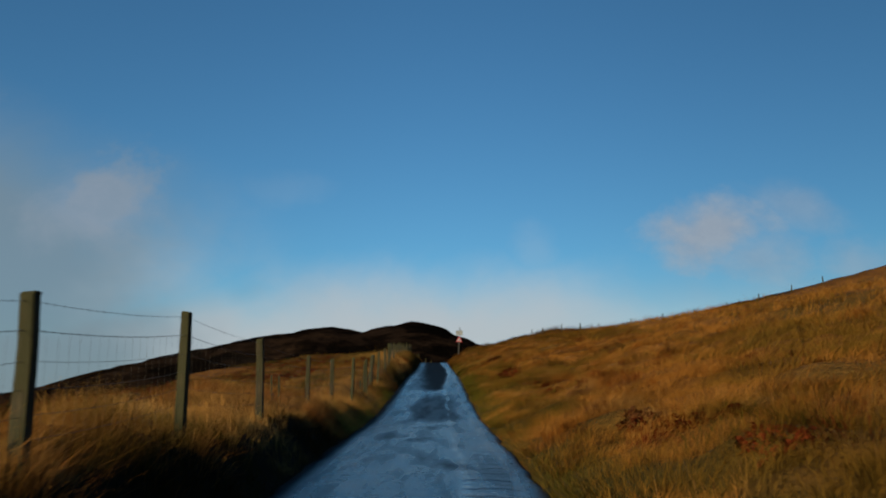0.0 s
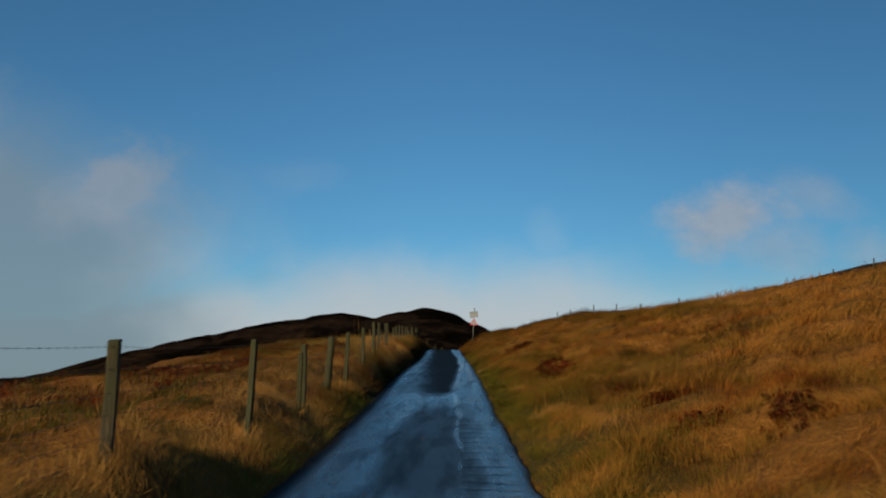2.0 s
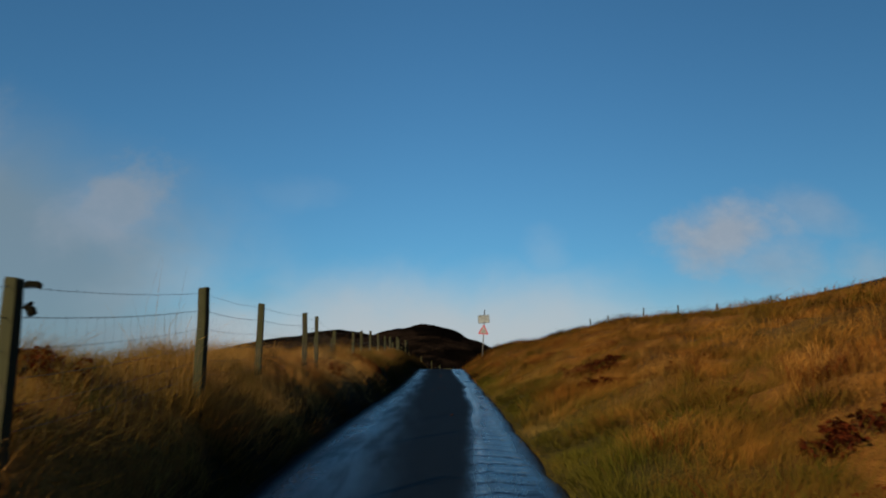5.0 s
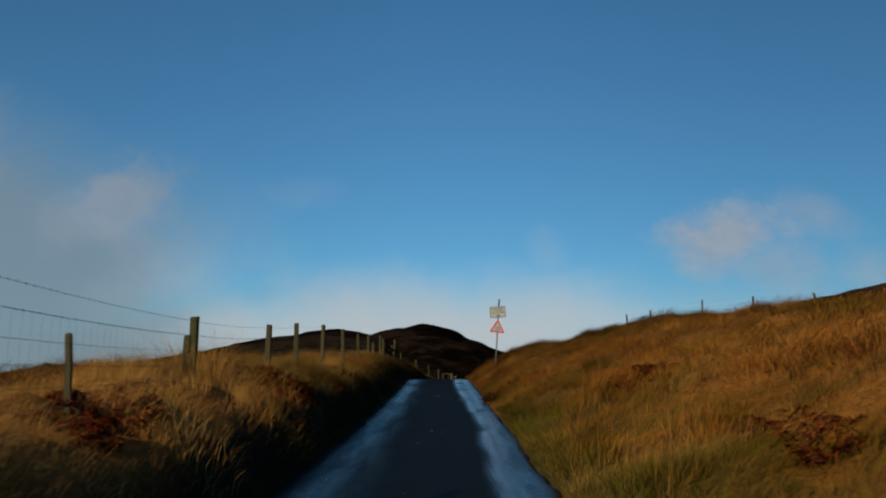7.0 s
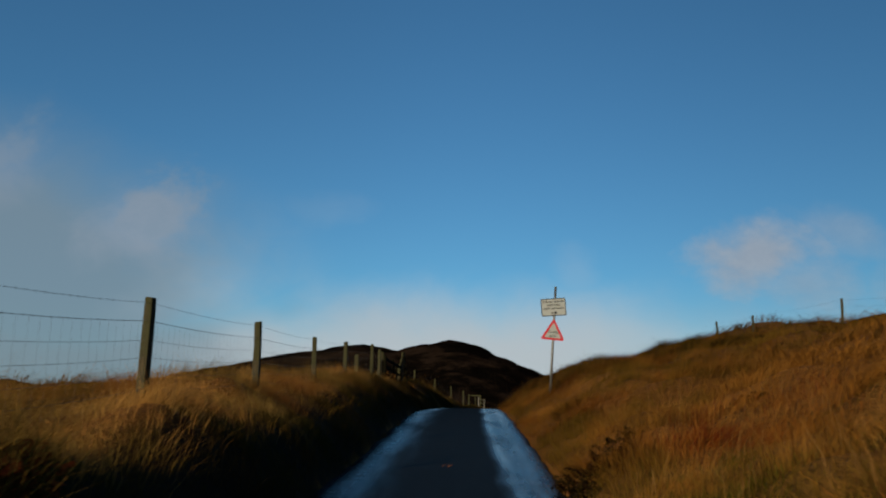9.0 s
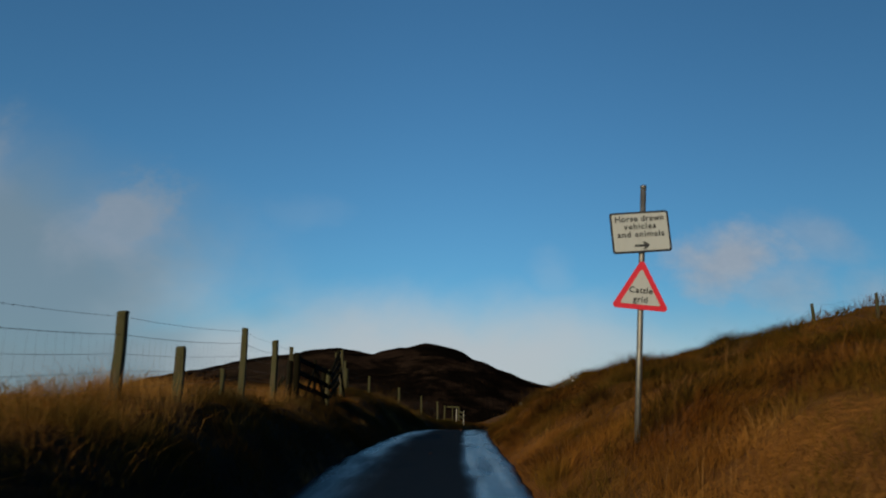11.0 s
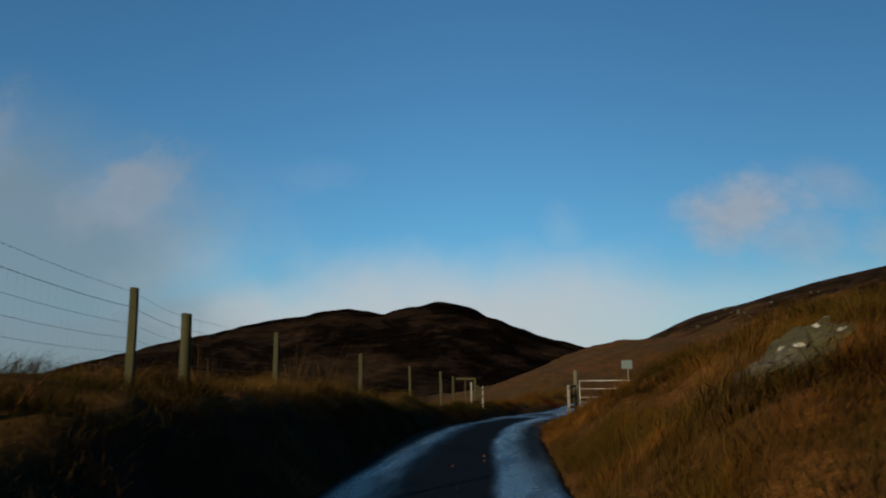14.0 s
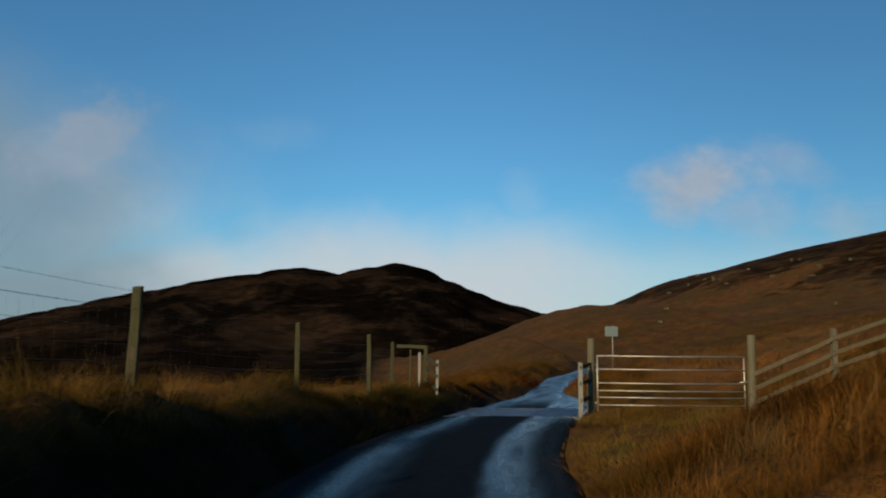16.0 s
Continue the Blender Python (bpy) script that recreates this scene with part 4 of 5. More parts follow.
# ---- old dark timber hurdles on the bank ----
def hurdle_level():
    base = Vector((-3.79, 84.42, 6.3))
    h = thing("timber_hurdle", base, "old dark creosoted timber hurdle with four rails and braces", "hurdle", "timber hurdles")
    a, b = Vector((-3.79, 84.42, 0)), Vector((-3.55, 86.85, 0))
    stand(h, "post", post_mesh("hurdle_post", 1.12, 0.13, True, 0.3, 21), M_DARK, (a.x, a.y, 6.27))
    stand(h, "post", post_mesh("hurdle_post", 0.98, 0.10, True, 0.3, 22), M_DARK, (b.x - 0.10, b.y - 0.05, 6.30), 1.5)
    stand(h, "post", post_mesh("hurdle_post", 0.86, 0.145, True, 0.3, 23), M_POST, (b.x - 0.02, b.y, 6.36), 3.5, label="weathered olive-grey post")
    for k, (za, zb) in enumerate(((7.27, 7.17), (7.01, 6.86), (6.75, 6.60), (6.50, 6.37))):
        part("rail", beam_mesh("rail", Vector((a.x, a.y, za)) - base, Vector((b.x, b.y, zb)) - base, 0.05, 0.10, k), M_DARK, h)
    m = a.lerp(b, 0.5)
    stand(h, "upright", post_mesh("hurdle_upright", 1.05, 0.065, True, 0.2, 25), M_DARK, (m.x + 0.04, m.y, 6.30))
    for end, e in ((a, 0.14), (b, 0.86)):
        q = a.lerp(b, e)
        part("brace", beam_mesh("brace", Vector((m.x + 0.05, m.y, 7.22)) - base, Vector((q.x + 0.05, q.y, 6.42)) - base, 0.04, 0.075, 31), M_DARK, h)
    return h


def hurdle_tilted():
    base = Vector((-3.47, 87.75, 6.65))
    h = thing("timber_hurdle", base, "broken dark timber hurdle tilted upward and propped on the grass bank", "hurdle", "timber hurdles")
    low, top = Vector((-3.46, 86.75, 0)), Vector((-3.42, 87.78, 0))
    for k, (za, zb) in enumerate(((7.16, 7.72), (6.98, 7.46), (6.80, 7.22), (6.62, 6.98))):
        part("rail", beam_mesh("rail", Vector((low.x, low.y, za)) - base, Vector((top.x, top.y, zb)) - base, 0.05, 0.085, 40 + k), M_DARK, h)
    part("upright", beam_mesh("upright", Vector((-3.54, 87.75, 6.60)) - base, Vector((-3.45, 87.80, 7.80)) - base, 0.06, 0.085, 47), M_DARK, h)
    part("prop", beam_mesh("prop", Vector((-3.28, 87.80, 6.62)) - base, Vector((-3.44, 87.84, 7.60)) - base, 0.04, 0.06, 48), M_DARK, h)
    return h


hurdle_level()
hurdle_tilted()


def brace_post():
    """The dark strainer beside the last fence post, with its slanting strut."""
    base = Vector((-3.83, 83.86, 6.25))
    b = thing("brace_post", base, "short dark creosoted strainer post with a slanting strut", "post")
    stand(b, "post", post_mesh("strainer", 0.93, 0.125, True, 0.3, 51), M_DARK, base)
    part("strut", beam_mesh("strut", (-0.10, 0.02, 0.62), (-0.42, 0.05, 0.10), 0.05, 0.07, 52), M_DARK, b)


brace_post()


# ---- the road sign ----
def plate_mesh(name, outline, thick):
    def build(bm):
        front = [bm.verts.new((x, -thick / 2, z)) for x, z in outline]
        back = [bm.verts.new((x, thick / 2, z)) for x, z in outline]
        bm.faces.new(front), bm.faces.new(back[::-1])
        n = len(outline)
        for i in range(n):
            bm.faces.new((front[i], back[i], back[(i + 1) % n], front[(i + 1) % n]))
        bmesh.ops.recalc_face_normals(bm, faces=bm.faces[:])

    return bm_mesh(name, build)


def rounded(corners, radius, steps=5):
    """Outline of a polygon with rounded corners."""
    out, n = [], len(corners)
    for i in range(n):
        p, a, b = Vector(corners[i]), Vector(corners[i - 1]), Vector(corners[(i + 1) % n])
        u, v = (a - p).normalized(), (b - p).normalized()
        half = math.acos(max(-1, min(1, u.dot(v)))) / 2
        t = radius / math.tan(half)
        centre = p + (u + v).normalized() * (radius / math.sin(half))
        s, e = p + u * t - centre, p + v * t - centre
        for k in range(steps + 1):
            w = s.lerp(e, k / steps)
            out.append(tuple(centre + w.normalized() * radius))
    return out


def lettering(parent, text, size, x, z, y, mat, spacing=1.0):
    """A line of raised lettering, each letter a part of its own."""
    curve = bpy.data.curves.new("letter", "FONT")
    curve.body, curve.size, curve.align_x, curve.align_y = text, size, "CENTER", "CENTER"
    curve.extrude, curve.offset, curve.space_character = 0.001, size * 0.022, spacing
    temp = new("letter", curve)
    whole = bpy.data.meshes.new_from_object(temp)
    bpy.data.objects.remove(temp)
    owner = list(range(len(whole.vertices)))

    def root(k):
        while owner[k] != k:
            owner[k] = owner[owner[k]]
            k = owner[k]
        return k

    for e in whole.edges:
        owner[root(e.vertices[0])] = root(e.vertices[1])
    pieces = {}
    for k in range(len(owner)):
        pieces.setdefault(root(k), []).append(k)
    spans = sorted((min(whole.vertices[k].co.x for k in p), max(whole.vertices[k].co.x for k in p), p) for p in pieces.values())
    letters = []
    for low, high, p in spans:
        if letters and low + (high - low) * 0.5 < letters[-1][1]:
            letters[-1] = (letters[-1][0], max(high, letters[-1][1]), letters[-1][2] + p)
        else:
            letters.append((low, high, p))
    for _, _, p in letters:
        number = {k: i for i, k in enumerate(p)}
        me = bpy.data.meshes.new("letter")
        me.from_pydata([whole.vertices[k].co for k in p], [], [[number[k] for k in f.vertices] for f in whole.polygons if f.vertices[0] in number])
        ob = part("letter", me, mat, parent)
        ob.matrix_local = pose(x, y, z, 90, 0, 0)


def cattle_sign():
    foot = Vector((1.36, 76.2, 5.86))
    s = thing("road_sign", foot, "cattle grid warning triangle and white notice on a leaning steel pole", "road sign")
    s.rotation_euler = (0, radians(3.7), 0)
    part("pole", tube_mesh("pole", [(0, 0, -0.3), (0, 0, 0.8), (0, 0, 1.7), (0, 0, 2.62)], 0.031, 14), M_GALV, s)
    part("pole_cap", tube_mesh("pole_cap", [(0, 0, 2.60), (0, 0, 2.635)], 0.033, 14), M_GALV, s)
    # triangle, turned a little clockwise on the pole
    tri = [(-0.307, -0.165), (0.307, -0.165), (0.0, 0.39)]
    t = part("triangle", plate_mesh("triangle", rounded(tri, 0.035), 0.006), M_RED, s, "white triangle with red border")
    t.matrix_local = pose(-0.012, -0.045, 1.43, 0, 1.5, 0)
    inner = [(-0.213, -0.112), (0.213, -0.112), (0.0, 0.275)]
    f = part("white_field", plate_mesh("white_field", rounded(inner, 0.012), 0.004), M_SIGN, t)
    f.location = (0, -0.005, 0)
    lettering(t, "Cattle", 0.090, 0.0, 0.036, -0.0085, M_BLACK, 1.1)
    lettering(t, "grid", 0.090, 0.0, -0.060, -0.0085, M_BLACK, 1.1)
    # notice plate, turned a little the other way
    rect = [(-0.315, -0.225), (0.315, -0.225), (0.315, 0.225), (-0.315, 0.225)]
    p = part("notice_plate", plate_mesh("notice_plate", rounded(rect, 0.03), 0.006), M_BLACK, s, "white plate with black border")
    p.matrix_local = pose(-0.03, -0.05, 2.10, 0, -7.7, 0)
    small = [(-0.293, -0.203), (0.293, -0.203), (0.293, 0.203), (-0.293, 0.203)]
    w = part("white_field", plate_mesh("white_field", rounded(small, 0.02), 0.004), M_SIGN, p)
    w.location = (0, -0.005, 0)
    for k, line in enumerate(("Horse drawn", "vehicles", "and animals")):
        lettering(p, line, 0.091, 0, 0.145 - 0.085 * k, -0.0085, M_BLACK, (1.09, 1.17, 1.17)[k])
    arrow = [(-0.08, -0.175), (0.03, -0.175), (0.005, -0.205), (0.035, -0.205), (0.085, -0.163), (0.035, -0.121), (0.005, -0.121), (0.03, -0.151), (-0.08, -0.151)]
    a = part("arrow", plate_mesh("arrow", arrow, 0.002), M_BLACK, p)
    a.location = (0, -0.008, 0.015)
    for z in (1.36, 1.60, 2.0, 2.2):
        part("clip", tube_mesh("clip", [(-0.05, -0.02, z), (0.0, -0.042, z), (0.05, -0.02, z)], 0.012, 6), M_GALV, s)


cattle_sign()


def far_sign():
    foot = Vector((11.47, 150.7, ground_z(11.47, 150.7)))
    s = thing("road_sign", foot, "small grey-backed road sign on a thin steel pole", "road sign")
    part("pole", tube_mesh("pole", [(0, 0, -0.3), (0, 0, 1.3), (0, 0, 8.92 - foot.z)], 0.045, 10), M_GALV, s)
    p = part("plate", plate_mesh("plate", rounded([(-0.5, -0.32), (0.34, -0.32), (0.34, 0.33), (-0.5, 0.33)], 0.05), 0.02), M_BACK, s)
    p.location = (0, -0.06, 8.5 - foot.z)


far_sign()


# ---- cattle grid, its wings, and the field gate beside it ----
def grid_frame_point(across, along):
    """A place on the road by its offset from the middle and its distance."""
    return Vector((float(road_x(np.array([along]))[0]) + across, along, float(road_z(np.array([along]))[0])))


def cattle_grid():
    c = grid_frame_point(0, (GRID_Y0 + GRID_Y1) / 2)
    g = thing("cattle_grid", c, "cattle grid of wet steel bars set across the road", "cattle grid")
    n = 14
    for k in range(n):
        y = GRID_Y0 + 0.12 + (GRID_Y1 - GRID_Y0 - 0.24) * k / (n - 1)
        a, b = grid_frame_point(-1.32, y) - c, grid_frame_point(1.32, y) - c
        a.z -= 0.045
        b.z -= 0.045
        part("bar", tube_mesh("bar", [a, (a + b) / 2, b], 0.055, 10), M_WETSTEEL, g)
    for y in (GRID_Y0 + 0.01, GRID_Y1 - 0.01):
        a, b = grid_frame_point(-1.4, y) - c, grid_frame_point(1.4, y) - c
        part("edge_beam", beam_mesh("edge_beam", a + Vector((0, 0, -0.015)), b + Vector((0, 0, -0.015)), 0.022, 0.05, 3), M_GALV, g, "pale steel edge")
    for s in (-1.36, 1.36):
        a, b = grid_frame_point(s, GRID_Y0) - c, grid_frame_point(s, GRID_Y1) - c
        part("side_beam", beam_mesh("side_beam", a + Vector((0, 0, -0.09)), b + Vector((0, 0, -0.09)), 0.08, 0.12, 4), M_WETSTEEL, g)


cattle_grid()


def wing(label, posts, rails, mats):
    base = Vector(posts[0][:3])
    w = thing("grid_wing", base, label, "fence", "wings of the cattle grid")
    for (x, y, z, h, wd), mat in zip(posts, mats):
        stand(w, "post", post_mesh("wing_post", h, wd, wd > 0.15, 0.25, int(x * 10 + y)), mat, (x, y, z), 0.5, 0.5, 4)
    for i, j, za, zb in rails:
        a, b = Vector((posts[i][0], posts[i][1] - 0.05, za)), Vector((posts[j][0], posts[j][1] - 0.05, zb))
        part("rail", beam_mesh("rail", a - base, b - base, 0.04, 0.08, i + j), M_POST, w)
    return w


wing("white and grey timber wing beside the cattle grid and gate post",
     ((2.69, 114.46, 5.83, 1.12, 0.085), (3.02, 115.02, 5.84, 1.62, 0.165)), ((0, 1, 6.85, 6.92), (0, 1, 6.52, 6.58), (0, 1, 6.18, 6.22)), (M_WHITE, M_PALE))
wing("white-painted posts and grey rails at the side of the cattle grid",
     ((-0.66, 117.2, 5.84, 1.28, 0.065), (-0.52, 118.5, 5.9, 1.37, 0.10), (-0.24, 116.2, 5.86, 1.09, 0.06)),
     ((1, 2, 7.0, 6.85), (1, 2, 6.75, 6.6), (1, 2, 6.45, 6.3)), (M_WHITE, M_POST, M_WHITE))


def notice_board():
    base = Vector((-1.30, 118.6, 6.1))
    b = thing("wooden_board", base, "plain weathered board nailed between two fence posts", "board")
    part("board", beam_mesh("board", Vector((-1.25, 118.55, 7.28)) - base, Vector((-0.50, 118.45, 7.26)) - base, 0.03, 0.085, 3), M_POST, b)
    stand(b, "leg", post_mesh("board_leg", 1.0, 0.05, False, 0.2, 8), M_POST, (-0.90, 118.55, 6.2))


notice_board()


def field_gate():
    a, b = Vector((3.16, 115.0, 5.80)), Vector((6.30, 114.96, 5.80))
    g = thing("field_gate", a, "closed galvanised tubular steel field gate with seven bars", "gate")
    for k, z in enumerate((7.09, 6.81, 6.52, 6.36, 6.22, 6.06, 5.88)):
        part("bar", tube_mesh("bar", [(0, 0, z - a.z), ((b.x - a.x) / 2, -0.02, z - a.z - 0.008), (b.x - a.x, b.y - a.y, z - a.z)], 0.018 if k in (0, 6) else 0.0145, 8), M_GATE, g)
    for x in (0.0, b.x - a.x):
        part("stile", tube_mesh("stile", [(x, 0, 0.06), (x, 0, 0.7), (x, -0.0, 1.30)], 0.021, 8), M_GATE, g)
    for z in (0.3, 1.1):
        part("hinge", tube_mesh("hinge", [(-0.10, 0, z), (-0.03, -0.01, z), (0.03, 0, z)], 0.016, 6), M_GATE, g)
    part("latch", tube_mesh("latch", [(b.x - a.x - 0.12, -0.03, 0.75), (b.x - a.x, -0.03, 0.76), (b.x - a.x + 0.10, -0.02, 0.76)], 0.014, 6), M_GATE, g)


field_gate()


def rail_fence():
    spots = [(6.44, 114.95, 5.84, 7.56), (8.03, 114.55, 6.62, 7.70), (9.7, 114.2, 0, 8.35), (11.6, 113.8, 0, 9.0)]
    spots = [(x, y, z if z else ground_z(x, y), t) for x, y, z, t in spots]
    base = Vector(spots[0][:3])
    f = thing("post_and_rail_fence", base, "grey timber post and rail fence climbing the slope beside the gate", "fence")
    for k, (x, y, z, t) in enumerate(spots):
        stand(f, "post", post_mesh("rail_post", t - z, 0.18 if k == 0 else 0.11, k == 0, 0.3, 60 + k), M_PALE, (x, y, z), 0.5, 0, 5)
    for k in range(3):
        p, q = spots[k], spots[k + 1]
        for drop in (0.20, 0.50, 0.78):
            za, zb = (p[3] - drop - 0.64 if k == 0 else p[3] - drop), q[3] - drop
            part("rail", beam_mesh("rail", Vector((p[0], p[1] - 0.08, za)) - base, Vector((q[0], q[1] - 0.08, zb)) - base, 0.035, 0.085, 5 + k), M_RAIL, f)


rail_fence()


# ---- rocks ----
def boulder(place, size, turn, seed, label, detail=4, group="", tilt=0.0):
    def build(bm):
        bmesh.ops.create_icosphere(bm, subdivisions=detail, radius=1.0)
        for v in bm.verts:
            p = v.co.copy()
            k = 1 + 0.30 * noise.noise(p * 1.3 + Vector((seed, 0, 0))) + 0.24 * noise.noise(p * 3.1 + Vector((0, seed, 0))) + 0.10 * noise.noise(p * 7.5) + 0.04 * noise.noise(p * 19)
            k *= 1 - 0.16 * max(0, noise.cell(p * 1.7 + Vector((seed, 3, 1))))
            v.co = Vector((p.x * size[0], p.y * size[1], p.z * size[2])) * k

    me = bm_mesh("rock", build, smooth_faces=False)
    ob = new("rock", me)
    me.materials.append(M_ROCK)
    ob.matrix_world = Matrix.Translation(place) @ pose(0, 0, 0, 0, tilt, turn)
    return tagged(ob, label, "rock", group)


boulder((3.06, 95.0, 7.17), (0.72, 0.52, 0.27), 8, 3, "big grey lichen-spotted boulder sunk in the grassy slope", 5, tilt=-30)
HILL_ROCKS = ((45.4, 228.7), (44.0, 221.5), (42.2, 231.3), (43.1, 216.4), (47.5, 242.7), (49.7, 224.7), (54.1, 219.1), (55.4, 219.4), (51.6, 205.5), (47.9, 199.7), (47.0, 209.6), (44.5, 194.7),
              (38.5, 175.2), (26.0, 191.1), (31.5, 207.1), (39.1, 231.5), (44.4, 229.5), (54.3, 202.4), (45.1, 195.6), (43.6, 223.2))
for k, (x, y) in enumerate(HILL_ROCKS):
    wide = 0.34 + 0.16 * math.sin(k * 5.1)
    boulder((x, y, ground_z(x, y) + 0.10), (wide, wide * 0.8, 0.22 + 0.08 * math.cos(k * 3)), 40 * k, k + 20, "pale weathered boulder on the heathery hillside", 2, "boulders on the hillside")

# ---- vegetation ----
def blades(base, height, width, lean, way, bend):
    """Arrays of bent blades: widest in the middle, folded there, pointed at both ends."""
    n = len(base)
    side = np.stack([np.cos(way), np.sin(way), np.zeros(n)], -1) * (width / 2)[:, None]
    tilt = np.stack([lean[:, 0], lean[:, 1], np.zeros(n)], -1)
    up = np.zeros((n, 3))
    up[:, 2] = 1
    mid = base + up * (height * 0.52)[:, None] + tilt * (height * 0.36)[:, None]
    tip = base + up * (height * (1 - 0.45 * bend))[:, None] + tilt * (height * (1.0 + bend))[:, None]
    verts = np.stack([base, mid + side, tip, mid - side], 1).reshape(-1, 3)
    return verts, np.arange(n)[:, None] * 4 + np.array([[0, 1, 2, 3]]), None


def tussocks(name, label, mat, rng, centres, per, radius, height, width, wind=(0.25, 0.05), stray=0.35, sink=0.03, droop=0.8, combed=1.1):
    """Rough grass growing in tussocks round the centres, combed by the wind in drifts."""
    n = len(centres)
    swell = 1 + 1.0 * lattice(centres[:, 0] / 0.6, centres[:, 1] / 0.6, 2) + 0.5 * lattice(centres[:, 0] / 0.8, centres[:, 1] / 0.8, 31) + 0.5 * lattice(centres[:, 0] / 2.3, centres[:, 1] / 2.3, 32)
    tall = height * rng.uniform(0.7, 1.2, n) * swell
    comb = np.column_stack([lattice(centres[:, 0] / 1.1, centres[:, 1] / 1.1, 33), lattice(centres[:, 0] / 1.1, centres[:, 1] / 1.1, 34)])
    own = rng.normal(0, 0.12, (n, 2)) + combed * comb + np.array(wind)
    k = np.repeat(np.arange(n), per)
    place = centres[k] + rng.normal(0, 1, (len(k), 2)) * (radius * rng.uniform(0.6, 1.4, n))[k][:, None]
    away = place[:, 0] - road_x(place[:, 1])
    off = np.where(away > 0, away - half_at(place[:, 1]), -away - half_at(place[:, 1]) - smooth(place[:, 1], WIDE_Y, WIDE))
    bare = np.zeros(len(off), bool)
    for hx, hy, rx, ry in SHADED_HOLLOWS:
        bare |= ((place[:, 0] - hx) / rx) ** 2 + ((place[:, 1] - hy) / ry) ** 2 < 1.0
    keep = (off > rng.normal(-0.04, 0.06, len(off))) & ~bare
    place, k = place[keep], k[keep]
    off = off[keep]
    z = land(place[:, 0], place[:, 1]) - sink
    out = (place - centres[k]) / radius
    h = tall[k] * rng.uniform(0.5, 1.15, len(k)) * np.clip(0.85 + off * 0.5, 0.85, 1)
    lean = own[k] + out * 0.24 * min(1.0, combed) + rng.normal(0, stray * 0.6, (len(k), 2))
    verts, quads, tris = blades(np.column_stack([place, z]), h, width * rng.uniform(0.6, 1.3, len(k)), lean, rng.uniform(0, math.pi, len(k)), rng.uniform(0.0, droop, len(k)))
    ob = new(name, mesh_from(name, verts, quads, tris))
    ob.data.materials.append(mat)
    tagged(ob, label, "grass", kind="stuff")
    return ob


def scatter(rng, y0, y1, d0, d1, per_m2, side):
    n = int((y1 - y0) * (d1 - d0) * per_m2)
    y, d = rng.uniform(y0, y1, n), rng.uniform(d0, d1, n)
    x = road_x(y) + side * (HALF + d)
    ok = ~((np.abs(x - road_x(y)) < half_at(y) + 0.0) & (y > 0))
    return np.column_stack([x, y])[ok]


